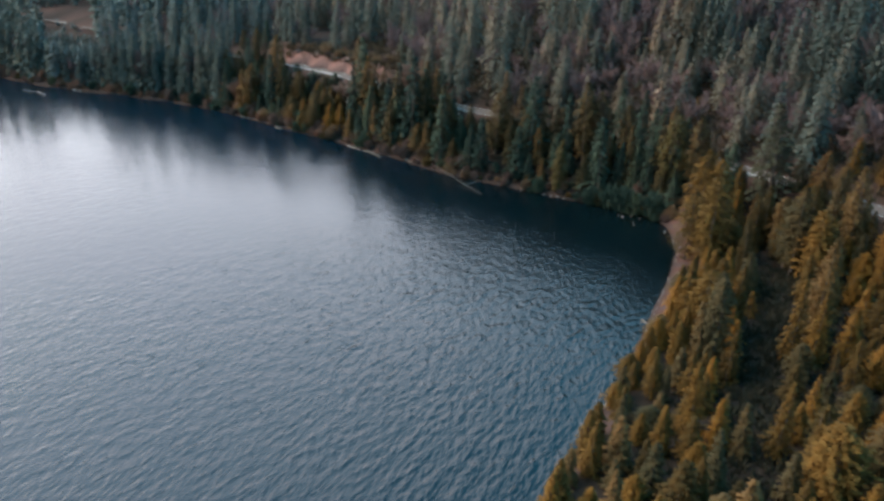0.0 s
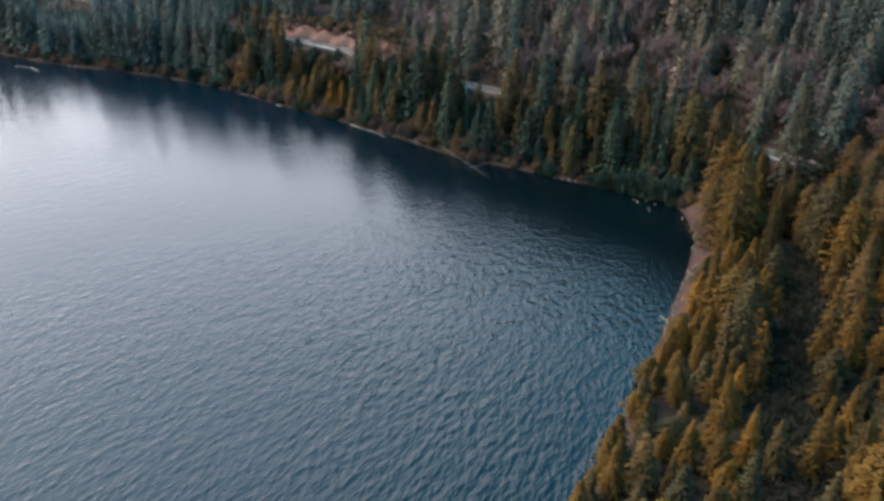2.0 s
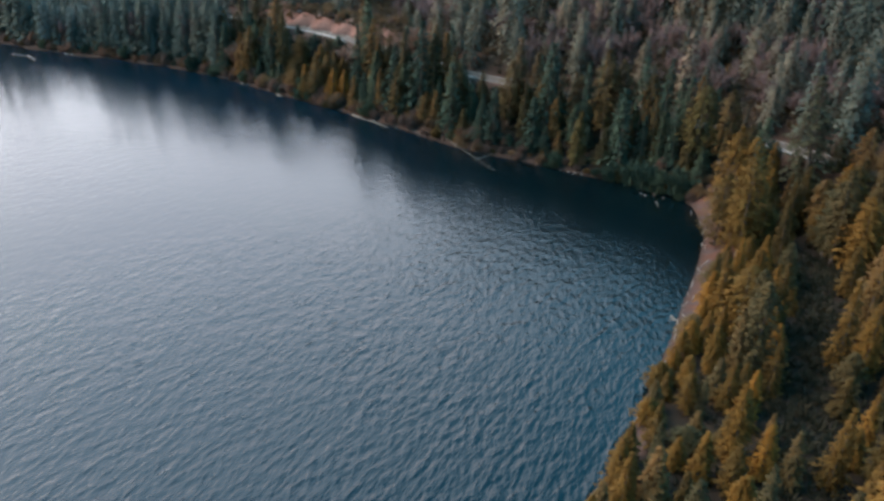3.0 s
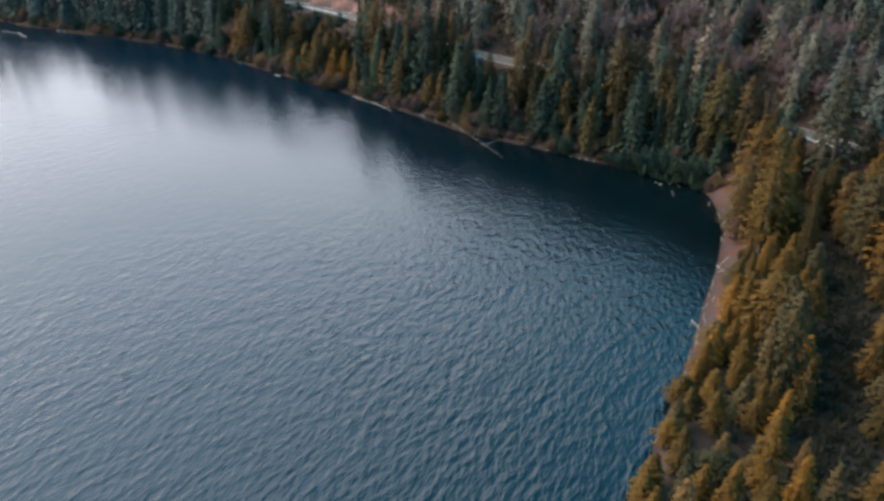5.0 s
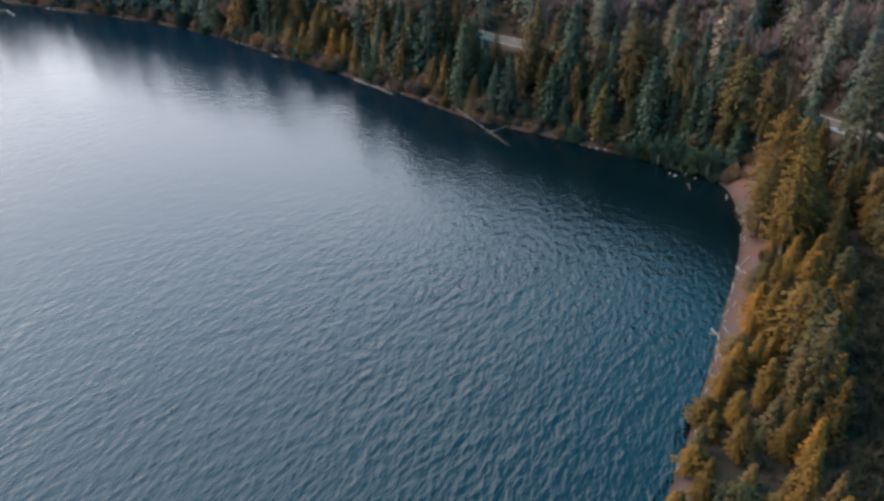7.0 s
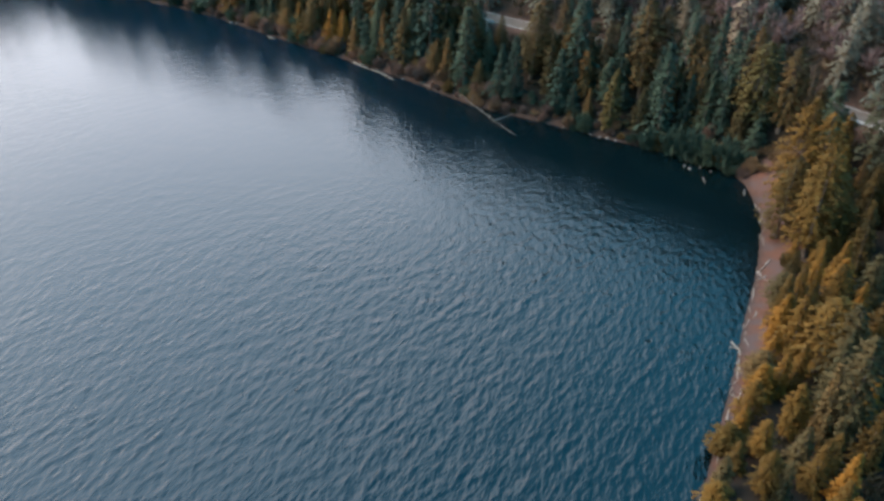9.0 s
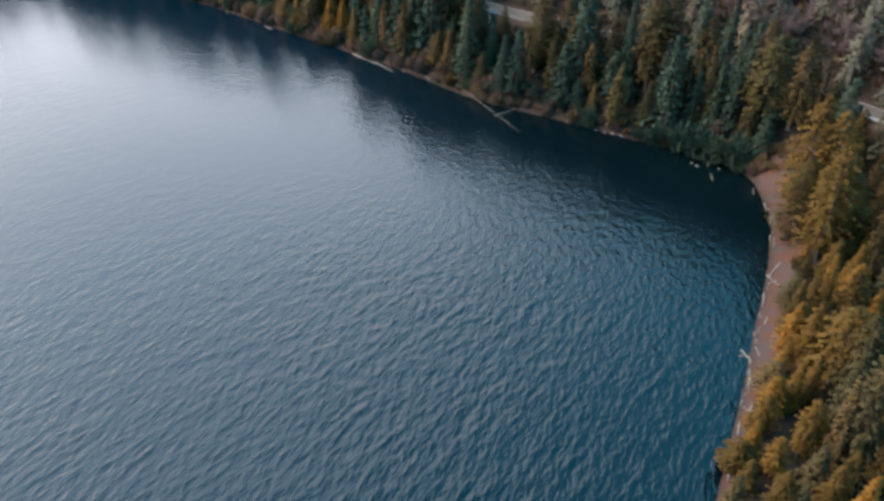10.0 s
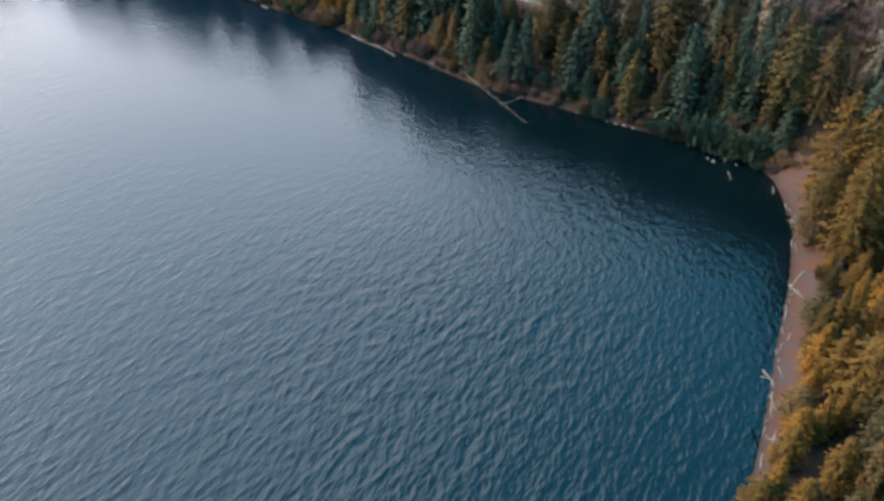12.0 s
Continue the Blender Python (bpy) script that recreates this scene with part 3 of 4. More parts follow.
def dead_tree(x, y, top, foot=0.14):
    """A bare bleached trunk with broken stubs of boughs."""
    z = ground_z(x, y)
    tall = top - z
    gd = np.random.default_rng(int(1000 + 7 * x + 13 * y))
    ob = new("dead_tree", quick_mesh("dead_tree", *trunk_mesh(gd, tall, foot, 7, 18), PALE_BARK))
    ob.matrix_basis = pose(x, y, z, gd.normal(0, 1.5), gd.normal(0, 1.5), gd.uniform(0, 360))
    return tagged(ob, "bleached bare trunk of a dead standing tree", "tree", "dead trees")


for x, y, top in ((-9.5, 228.5, 18.0), (-6.0, 231.0, 19.5), (-3.2, 229.0, 17.0), (3.0, 226.5, 18.5), (-12.0, 233.0, 20.0)):
    dead_tree(x, y, top)
used = set()


def plant(key, x, y, top=None, height=None, wide=1.0, which=None):
    """A tree of that kind, with its top at a height over the lake, or of a height."""
    z = ground_z(x, y)
    tall = max((top - z) if top is not None else height, 3.0)
    stock = KINDS[key]
    src = stock[int(rng.integers(len(stock))) if which is None else which]
    s = tall / UNIT
    w = (0.45 * s + 0.55) * wide if s < 1 else (0.6 * s + 0.4) * wide
    m = pose(x, y, z - 0.1, rng.normal(0, 1.2), rng.normal(0, 1.2), rng.uniform(0, 360)) @ Matrix.Diagonal((w, w, s, 1))
    if src.name in used:
        return copy_thing(src, m)
    used.add(src.name)
    src.matrix_basis = m
    return src


PLANTED = []


def plant_all(rows):
    for key, x, y, top, wide in rows:
        plant(key, x, y, top=top, wide=wide)
        PLANTED.append((x, y, 3.6 if key == "column" else 2.2 * wide if key in ("gold", "light") else 1.6 * wide))


# trees that stand out: along the beach, on the point, along the far bank
plant_all([("gold", 55.8, 161.0, 22.4, 1.3), ("gold", 59.0, 158.4, 21.4, 1.15), ("gold", 51.9, 152.4, 12.9, 1.0),
           ("gold", 53.9, 145.2, 15.9, 1.1), ("amber_round", 68.0, 153.6, 17.4, 1.0), ("fir", 72.6, 165.2, 32.6, 1.75),
           ("olive_round", 67.6, 137.6, 22.2, 1.2), ("amber", 58.9, 138.6, 15.2, 1.1), ("olive", 77.0, 145.0, 22.3, 1.2),
           ("amber_round", 48.3, 112.6, 18.7, 1.0), ("olive_round", 61.0, 112.0, 21.4, 1.1), ("amber", 54.2, 104.6, 17.2, 1.1),
           ("amber_round", 55.4, 100.4, 16.8, 0.9), ("amber", 48.0, 129.4, 12.5, 1.0), ("amber", 45.4, 127.4, 12.2, 0.9),
           ("amber_round", 41.6, 117.8, 12.2, 1.0), ("amber", 40.1, 112.0, 12.0, 0.9), ("olive", 42.4, 108.6, 12.9, 0.9),
           ("amber", 37.8, 111.0, 9.6, 0.8), ("olive", 76.8, 163.0, 22.5, 1.1), ("olive_round", 81.0, 160.0, 24.0, 1.2), ("amber_round", 79.0, 156.6, 21.5, 1.1),
           ("dark", 66.2, 178.4, 19.4, 1.1), ("dark", 62.8, 183.2, 20.4, 1.1), ("olive_round", 6.4, 221.0, 17.4, 0.9)])
plant_all([("amber", 31.0, 103.6, 8.4, 1.0), ("amber_round", 33.0, 106.6, 8.8, 1.0), ("amber_round", 35.2, 110.2, 8.4, 1.15), ("olive_round", 37.0, 113.8, 8.8, 1.15), ("amber", 38.8, 117.2, 9.2, 1.1), ("amber_round", 40.8, 121.4, 9.6, 1.2), ("amber", 42.8, 125.4, 10.2, 1.15), ("olive_round", 45.2, 131.0, 10.6, 1.1)])
plant_all([("olive_round", 41.5, 102.2, 16.0, 1.0), ("olive", 39.0, 101.8, 13.7, 0.9), ("amber_round", 36.4, 103.6, 12.1, 1.0), ("amber", 38.3, 93.6, 15.2, 0.9),
           ("amber", 36.0, 95.4, 11.2, 0.9), ("olive", 32.5, 94.0, 10.0, 0.8), ("amber_round", 30.8, 94.8, 11.2, 0.9), ("amber", 29.2, 98.6, 8.6, 0.9),
           ("amber_round", 33.0, 83.4, 16.3, 0.9), ("amber", 29.0, 81.8, 14.2, 0.95), ("olive", 22.9, 80.4, 10.7, 0.8), ("amber", 19.4, 77.4, 10.6, 0.9),
           ("amber", 42.7, 80.1, 15.6, 0.9), ("olive", 38.2, 80.2, 11.0, 0.8), ("amber", 44.4, 74.6, 18.0, 1.0), ("amber_round", 34.2, 65.4, 14.2, 0.85),
           ("olive", 32.4, 72.3, 12.4, 0.8), ("olive", 19.8, 66.1, 11.0, 0.8), ("amber", 25.6, 76.4, 11.4, 0.9), ("amber_round", 37.0, 60.0, 14.6, 0.9),
           ("amber", 25.4, 88.6, 9.0, 0.9), ("olive_round", 78.8, 140.0, 24.0, 1.1)])
plant_all([("column", 29.4, 195.4, 15.3, 1.2), ("dark", 32.0, 203.0, 26.0, 1.0), ("olive", 46.5, 190.5, 27.5, 1.0), ("dark", 38.2, 196.0, 20.0, 1.0),
           ("olive_round", 13.4, 212.5, 21.6, 1.3), ("olive", -1.6, 227.5, 12.0, 0.9), ("olive", -14.2, 232.0, 20.6, 0.8), ("olive", -20.6, 235.4, 20.4, 0.8),
           ("olive", -17.0, 237.0, 26.0, 0.7), ("dark", -31.5, 248.5, 26.0, 1.0), ("olive", -58.5, 266.5, 25.5, 1.1), ("dark", -73.0, 280.5, 23.0, 1.0),
           ("dark", -2.0, 238.0, 29.0, 1.1), ("light", 55.4, 185.4, 25.0, 1.7), ("olive_round", 57.5, 195.0, 25.5, 1.0), ("olive", 92.7, 190.7, 41.5, 1.0),
           ("dark", 43.5, 199.5, 21.0, 1.0), ("dark", 47.6, 197.0, 19.0, 1.0), ("dark", 49.6, 196.6, 18.5, 0.9), ("dark", 47.6, 188.6, 19.0, 1.0), ("dark", 50.6, 187.0, 19.5, 1.1), ("olive", 53.6, 184.6, 17.0, 1.0), ("dark", 56.8, 182.8, 18.5, 1.1), ("dark", 60.0, 181.6, 19.0, 1.1),
           ("dark", 52.0, 190.6, 17.0, 0.9), ("dark", 44.2, 190.6, 17.0, 1.1),
           ("dark", 63.4, 180.0, 17.0, 0.9), ("dark", 66.2, 176.4, 15.6, 0.8), ("olive_round", 66.6, 206.0, 26.0, 1.0), ("olive", 53.5, 206.5, 26.5, 0.9), ("dark", 98.0, 202.0, 42.0, 1.0)])

# the rest of the woods: a jittered net of places over the land that is in sight
GAP = np.array([(34, 71), (38, 78.5), (45, 93), (49.5, 104), (57.7, 117), (65, 136)], float)


def places(x0, x1, y0, y1, step, seed):
    gg = np.random.default_rng(seed)
    px, py = np.meshgrid(np.arange(x0, x1, step), np.arange(y0, y1, step * 0.87))
    px = px + (np.arange(px.shape[0]) % 2)[:, None] * step / 2
    p = np.column_stack([px.ravel(), py.ravel()]) + gg.uniform(-0.36, 0.36, (px.size, 2)) * step
    return gg.permutation(p)


def open_land(p):
    """Where trees can stand: off the beach, the road, the gap in the trees and the trees that are there."""
    d, r, w = shore_distance(p), road_distance(p), beach_share(p)
    margin = np.where(w > 0.5, np.where(p[:, 1] > 138, 3.4, np.where(p[:, 1] > 108, 2.7, 0.7)), 2.0)
    ok = (d > margin) & (np.abs(r) > 4.9) & (np.hypot(p[:, 0] - 58, p[:, 1] - 174) > 5)
    ok &= line_distance(p, GAP)[0] > 3.1
    for x, y, rad in PLANTED:
        ok &= np.hypot(p[:, 0] - x, p[:, 1] - y) > 1.2 + rad
    return ok


def under_sight(p, tall, r):
    """Below the open stretches of the road the trees stay low."""
    way = p[:, 0] / np.maximum(p[:, 1] - 8, 1)
    west = (way > -0.54) & (way < -0.465) & (p[:, 1] > 250)
    opened = ((way > -0.228) & (way < -0.132)) | ((way > 0.005) & (way < 0.062)) | west | ((p[:, 0] > 70) & (p[:, 0] < 78) & (p[:, 1] > 150))
    most = ROAD_Z - 0.5 + np.where(west, 0.08, 0.17) * np.abs(r) - ground_height(p)
    return np.where(opened & (r < 0) & (r > np.where(west, -110, -34)), np.clip(np.minimum(tall, most), 3.2, None), tall)


def edge_row(line, inland, step, seed):
    gg = np.random.default_rng(seed)
    p = along(line, step)
    t = np.gradient(p, axis=0)
    t /= np.hypot(*t.T)[:, None]
    return p + np.column_stack([-t[:, 1], t[:, 0]]) * inland + gg.normal(0, 0.5, p.shape)


# young trees that screen the road from the lake
gg = np.random.default_rng(52)
screen = along(ROAD[7:12], 1.8)
st = np.gradient(screen, axis=0)
st /= np.hypot(*st.T)[:, None]
for p, t in zip(screen, st):
    x, y = p + np.array([t[1], -t[0]]) * gg.uniform(5.2, 6.4)
    if 24 < p[0] < 69.5 and math.hypot(x - 55.4, y - 185.4) > 2.6:
        plant(["dark", "olive", "larch", "olive_round"][int(gg.choice(4, p=[0.46, 0.12, 0.2, 0.22]))], x, y, top=ROAD_Z + (gg.uniform(8.5, 13.0) if p[0] > 34 else gg.uniform(5.5, 9.5)), wide=gg.uniform(1.0, 1.35))
        PLANTED.append((x, y, 0.8))
# the wall of trees at the edge of the forest comes first, then the inner rows
brink = edge_row(SHORE, 1.3, 2.2, 12)
row = np.vstack([brink[brink[:, 1] < 112], edge_row(SHORE, 2.9, 2.7, 1), edge_row(SHORE, 4.3, 3.0, 2), edge_row(SHORE, 6.9, 3.0, 4)])
verge = along(ROAD[4:12], 2.6)
vt = np.gradient(verge, axis=0)
vt /= np.hypot(*vt.T)[:, None]
verge = np.vstack([verge + np.column_stack([vt[:, 1], -vt[:, 0]]) * 6.2, verge + np.column_stack([vt[:, 1], -vt[:, 0]]) * 9.0 + np.roll(vt, 0) * 1.3])
verge = verge[(verge[:, 0] > -82) & (verge[:, 0] < 68)]
verge = verge[~(((verge[:, 0] > -66) & (verge[:, 0] < -40)) | ((verge[:, 0] > 2) & (verge[:, 0] < 14)))]
thick = places(-85, 66, 178, 300, 3.4, 8)
near = np.vstack([row, verge, thick, places(-85, 112, 40, 300, 3.9, 3)])
nd, nr, nw = shore_distance(near), road_distance(near), beach_share(near)
bank = (nw > 0.5) & (nd < 46) & (near[:, 1] > 42)
front = (nw <= 0.5) & ((nd < 19) | ((np.abs(nr) < 10.5) & (nr < 0))) & (near[:, 0] > -82)
near = near[open_land(near) & (bank | front)]
room = []
for p in near:
    apart = 2.3 if p[1] < 116 and len(room) < 45 else 3.1 if p[1] < 170 else 3.4
    if all((p[0] - q[0]) ** 2 + (p[1] - q[1]) ** 2 > apart ** 2 for q in room):
        room.append(p)
near = np.array(room)
nd, nw = shore_distance(near), beach_share(near)
for (x, y), dd, w in zip(near, nd, nw):
    pick = rng.uniform()
    if w > 0.5:
        key = "amber" if pick < 0.44 else "amber_round" if pick < 0.7 else "gold" if pick < 0.78 else "olive" if pick < 0.9 else "olive_round"
        key = ("amber_round" if pick > 0.6 else "amber") if key in ("gold", "amber_round") and dd < 5 else key
        tall = rng.uniform(6.5, 9.5) if dd < 4 and y < 108 else rng.uniform(5.5, 9) if dd < 9 else rng.uniform(7.5, 12) if x < 62 else rng.uniform(9.5, 15)
    else:
        key = "dark" if pick < 0.56 else "olive" if pick < 0.84 else "olive_round" if pick < 0.93 else "larch" if pick < 0.96 else "bare"
        if dd > 8.5 and x > 50:
            key = "olive" if pick < 0.2 else "dark"
        elif dd > 8.5 and x > 4:
            key = "larch" if pick < 0.6 else "dark" if pick < 0.72 else "olive_round"
        elif dd <= 8.5 and x > 14:
            key = "dark" if pick < 0.88 else "olive"
        if -58 < x < -34 and dd < 16:
            key, tall = ("olive_round" if pick < 0.6 else "amber"), rng.uniform(8, 12)
        else:
            tall = rng.uniform(14, 21) if dd > 5 else rng.uniform(7, 19)
    tall = float(under_sight(np.array([(x, y)]), np.array([tall]), road_distance(np.array([(x, y)])))[0])
    plant(key, x, y, height=tall, wide=rng.uniform(0.95, 1.2) if w > 0.5 and dd < 5 and y > 108 else rng.uniform(0.95, 1.3) if w > 0.5 else rng.uniform(1.15, 1.6))

# trees on the lake side of the road, where it runs out of sight behind the bank
plant_all([("dark", 67.6, 172.5, 16.2, 1.0), ("olive_round", 79.4, 163.0, 20.0, 1.2), ("amber_round", 77.4, 158.0, 18.5, 1.2), ("olive_round", 83.6, 156.6, 21.0, 1.2)])

# far woods: thousands that nobody could count
g = np.random.default_rng(23)
LOW = [conifer_crown(g, UNIT, r, s, 17, 6, 5, 1.1, 0.1) for r, s in ((2.9, "cone"), (3.3, "cone"), (2.7, "round"), (3.1, "round"), (2.6, "cone"))]
MID = [conifer_crown(g, UNIT, r, s, 26, 8, 8, 0.66, 0.1) for r, s in ((2.9, "cone"), (3.3, "cone"), (2.7, "round"), (3.1, "round"))]
LOW_TRUNK = [trunk_mesh(g, UNIT, 0.24, 4, 0) for _ in range(3)]
LOWER = [conifer_crown(g, UNIT, r, s, 9, 5, 2, 2.2, 0.1) for r, s in ((2.3, "cone"), (2.6, "cone"), (2.3, "round"), (2.1, "cone"))]
LOWER_BARE = [twig_crown(g, UNIT, 3.4, 7, 9, 3.4) for _ in range(3)]
LOW_BARE = [twig_crown(g, UNIT, 3.4, 12, 13, 2.6) for _ in range(3)]


def woods(name, p, kinds, tall, tint, mat, label, even=False, soft=False):
    vs, fs, ts, ns, at = [], [], [], [], 0
    kn = [crown_normals(v, 5, 0.12) for v, _ in kinds]
    z = ground_height(p)
    gg = np.random.default_rng(len(p))
    for (x, y), h, zz, tt in zip(p, tall, z, tint):
        which = int(gg.integers(len(kinds)))
        v, f = kinds[which]
        an, s = gg.uniform(0, 6.28), h / UNIT
        w = (s if even else 0.5 * s + 0.5) * gg.uniform(0.85, 1.2)
        ca, sn = math.cos(an) * w, math.sin(an) * w
        q = np.column_stack([v[:, 0] * ca - v[:, 1] * sn + x, v[:, 0] * sn + v[:, 1] * ca + y, v[:, 2] * s + zz - 0.1])
        vs.append(q)
        if soft:
            k, co_a, si_a = kn[which], math.cos(an), math.sin(an)
            ns.append(np.column_stack([k[:, 0] * co_a - k[:, 1] * si_a, k[:, 0] * si_a + k[:, 1] * co_a, k[:, 2]]))
        fs.append(f + at)
        ts.append(np.full(len(v), tt, np.float32))
        at += len(v)
    me = quick_mesh(name, np.concatenate(vs), np.concatenate(fs), mat, np.concatenate(ns) if soft else None)
    t = me.attributes.new("tint", "FLOAT", "POINT")
    t.data.foreach_set("value", np.concatenate(ts))
    return tagged(new(name, me), label, "forest", kind="stuff")


left_shore = SHORE[SHORE[:, 0] < -78]
far = np.vstack([edge_row(left_shore, 2.6, 3.0, 6), edge_row(left_shore, 5.6, 3.2, 7), edge_row(left_shore, 9.0, 3.6, 10), places(-330, 330, -90, 620, 7.2, 5), places(28, 112, 165, 262, 5.2, 27)])
fd, fr = shore_distance(far), road_distance(far)
fw = beach_share(far)
done = ((fw > 0.5) & (fd < 46) & (far[:, 1] > 42) & (far[:, 0] < 112)) | ((fw <= 0.5) & ((fd < 19) | ((fr < 0) & (fr > -10.5))) & (far[:, 0] > -82))
sight = (np.abs(far[:, 0]) < 75 + 0.6 * np.abs(far[:, 1])) & (fd < 330)
sight &= (far[:, 1] > 60) | (np.arange(len(far)) % 2 > 0)
sight &= (np.hypot(far[:, 0], far[:, 1]) < 400) | (np.arange(len(far)) % 3 > 0)
keep = open_land(far) & ~done & sight & ~((fr > 3) & (fr < 11) & (np.abs(far[:, 0] + 50) < 30)) & ~((fr > 3) & (fr < 10) & (np.abs(far[:, 0] + 206) < 22))
keep &= ~((np.abs(far[:, 0] + 50) < 17) & (fr < 0) & (fr > -22) & (fd > 14))
far, fd, fr = far[keep], fd[keep], fr[keep]
patch = rough(far, 17)
glade = rough(far + 9, 8) + 0.5 * rough(far, 4)
held = (fr < 10) | (glade > -0.42) | (np.arange(len(far)) % 3 == 0)
far, fd, fr, patch, glade = far[held], fd[held], fr[held], patch[held], glade[held]
gg = np.random.default_rng(31)
heath = (fr > 6) & (fr < 30 + 8 * patch) & (far[:, 0] > 20) & (far[:, 1] > 175)
bare = gg.uniform(0, 1, len(far)) < np.where((fr > 8) & ((patch > 0.25) | (glade < -0.3)), 0.5, 0.08) + 0.3 * heath
tall = np.clip(gg.normal(19, 4.5, len(far)) + 3 * glade, 7, 31)
tall = under_sight(far, np.where(heath, 0.75 * tall, tall), fr)
tint = np.clip(0.5 + 0.42 * rough(far + 40, 23) + gg.normal(0, 0.2, len(far)), 0, 1)
# woods on the left take the end of the needle colours that holds haze
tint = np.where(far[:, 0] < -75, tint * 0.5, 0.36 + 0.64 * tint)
tint = np.clip(tint + 0.06 * smooth(40, 60, far[:, 0]) * (1 - smooth(225, 255, far[:, 1])), 0, 1)
tint = np.clip(tint + 0.32 * (1 - smooth(16, 34, np.hypot(far[:, 0] - 46, far[:, 1] - 216))), 0, 1)
tint = np.where((far[:, 0] > 72) & (far[:, 1] > 170), 0.3 + tint * 0.2, tint)
tint = np.where((far[:, 1] < 60) & (far[:, 0] > -75), 0.62 + 0.38 * tint, tint)
tint = np.where(heath, np.clip(gg.normal(0.74, 0.1, len(far)), 0.5, 1), tint)
close = (np.hypot(far[:, 0], far[:, 1] - 20) < 360) & (far[:, 1] > -40)
front = close & (fr < 48) & (np.abs(far[:, 0] - 0.05 * far[:, 1]) < 0.5 * far[:, 1])
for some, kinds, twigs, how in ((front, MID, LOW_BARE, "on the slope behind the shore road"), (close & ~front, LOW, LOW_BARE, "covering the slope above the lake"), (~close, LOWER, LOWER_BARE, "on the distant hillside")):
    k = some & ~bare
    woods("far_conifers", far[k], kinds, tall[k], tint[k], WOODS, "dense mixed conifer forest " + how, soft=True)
    woods("far_bare_trees", far[some & bare], twigs, tall[some & bare] * 0.75, tint[some & bare], WOODS_BARE, "leafless reddish trees " + how)
k = close & ~bare
woods("far_trunks", far[k], LOW_TRUNK, tall[k], tint[k], BARK, "bark-brown trunks of the dense hillside forest")


# ---- brush along the waterline ----
def bush(g, name, height, radius, count, mat, label, category, droop=0.0):
    """Many stems from one root, fanned out and forked."""
    az, out = g.uniform(0, 6.28, count), np.sqrt(g.uniform(0, 1, count))
    root = np.column_stack([np.cos(az), np.sin(az), np.zeros(count)]) * (out * radius * 0.55)[:, None]
    root[:, 2] = height * g.uniform(-0.05, 0.8, count) * (1 - 0.5 * out)
    way = np.column_stack([np.cos(az) * out * 0.8, np.sin(az) * out * 0.8, np.full(count, 1.0 - droop)]) + g.normal(0, 0.28, (count, 3))
    way /= np.linalg.norm(way, axis=1, keepdims=True)
    length = height * g.uniform(0.2, 0.45, count)
    v, f = sprays(root, way, length, length * g.uniform(0.1, 0.2, count), np.full(count, 0.4), g.normal(0, 1, (count, 3)))
    ob = new(name, quick_mesh(name, v, f, mat))
    return tagged(ob, label, category, "shore brush")


g = np.random.default_rng(41)
BUSHES = [bush(g, "shrub", 1.9, 1.5, 360, TWIG, "leafless grey-brown shrub at the water's edge", "shrub"),
          bush(g, "shrub", 1.7, 1.6, 360, BRUSH, "dry rust-brown shrub at the water's edge", "shrub"),
          bush(g, "shrub", 2.1, 1.5, 360, OLIVE, "low olive green shrub at the water's edge", "shrub"),
          bush(g, "grass_tuft", 1.1, 1.5, 260, BRUSH, "tuft of dry rust-coloured grass on the bank", "grass"),
          bush(g, "shrub", 2.2, 1.5, 360, DARK, "dark evergreen shrub hanging over the waterline", "shrub")]
placed = set()


def set_bush(k, x, y, s, tall=1.0):
    m = pose(x, y, max(ground_z(x, y), 0) - 0.05, 0, 0, rng.uniform(0, 360)) @ Matrix.Diagonal((s, s, s * tall, 1))
    if k in placed:
        return copy_thing(BUSHES[k], m)
    placed.add(k)
    BUSHES[k].matrix_basis = m
    return BUSHES[k]


edge = along(SHORE[8:], 1.6)
edge = edge[(edge[:, 1] > 176) & (edge[:, 0] < 53)]
tang = np.gradient(edge, axis=0)
tang /= np.hypot(*tang.T)[:, None]
for p, t in zip(edge, tang):
    for inland in (rng.uniform(0.3, 1.2), rng.uniform(1.4, 3.6)):
        x, y = p + np.array([-t[1], t[0]]) * inland + rng.normal(0, 0.4, 2)
        if rng.uniform() < 0.9:
            k = int(rng.choice([0, 1, 2, 3, 4], p=[0.3, 0.1, 0.2, 0.05, 0.35] if p[0] > 14 else [0.5, 0.2, 0.1, 0.1, 0.1] if p[0] > -60 else [0.7, 0.08, 0.06, 0.06, 0.1]))
            set_bush(k, x, y, rng.uniform(0.55, 1.35) if x > -10 else rng.uniform(0.7, 1.7), rng.uniform(0.7, 1.4))
for x, y in ((0.0, 213.5), (2.4, 212.0), (4.6, 210.6), (6.6, 209.6), (8.8, 208.2), (3.2, 214.6), (6.0, 212.4), (-2.2, 216.4), (56.5, 180.0), (58.6, 178.6), (60.2, 176.4)):
    set_bush(3, x, y, rng.uniform(1.1, 1.5))
for i in range(46):
    u = rng.uniform(0, 1)
    x, y = -70 + 40 * u, 307 - 29 * u ** 1.2
    set_bush(int(rng.choice([0, 1, 1, 3])), x + rng.uniform(2, 9), y + rng.uniform(6, 13), rng.uniform(0.8, 1.5))
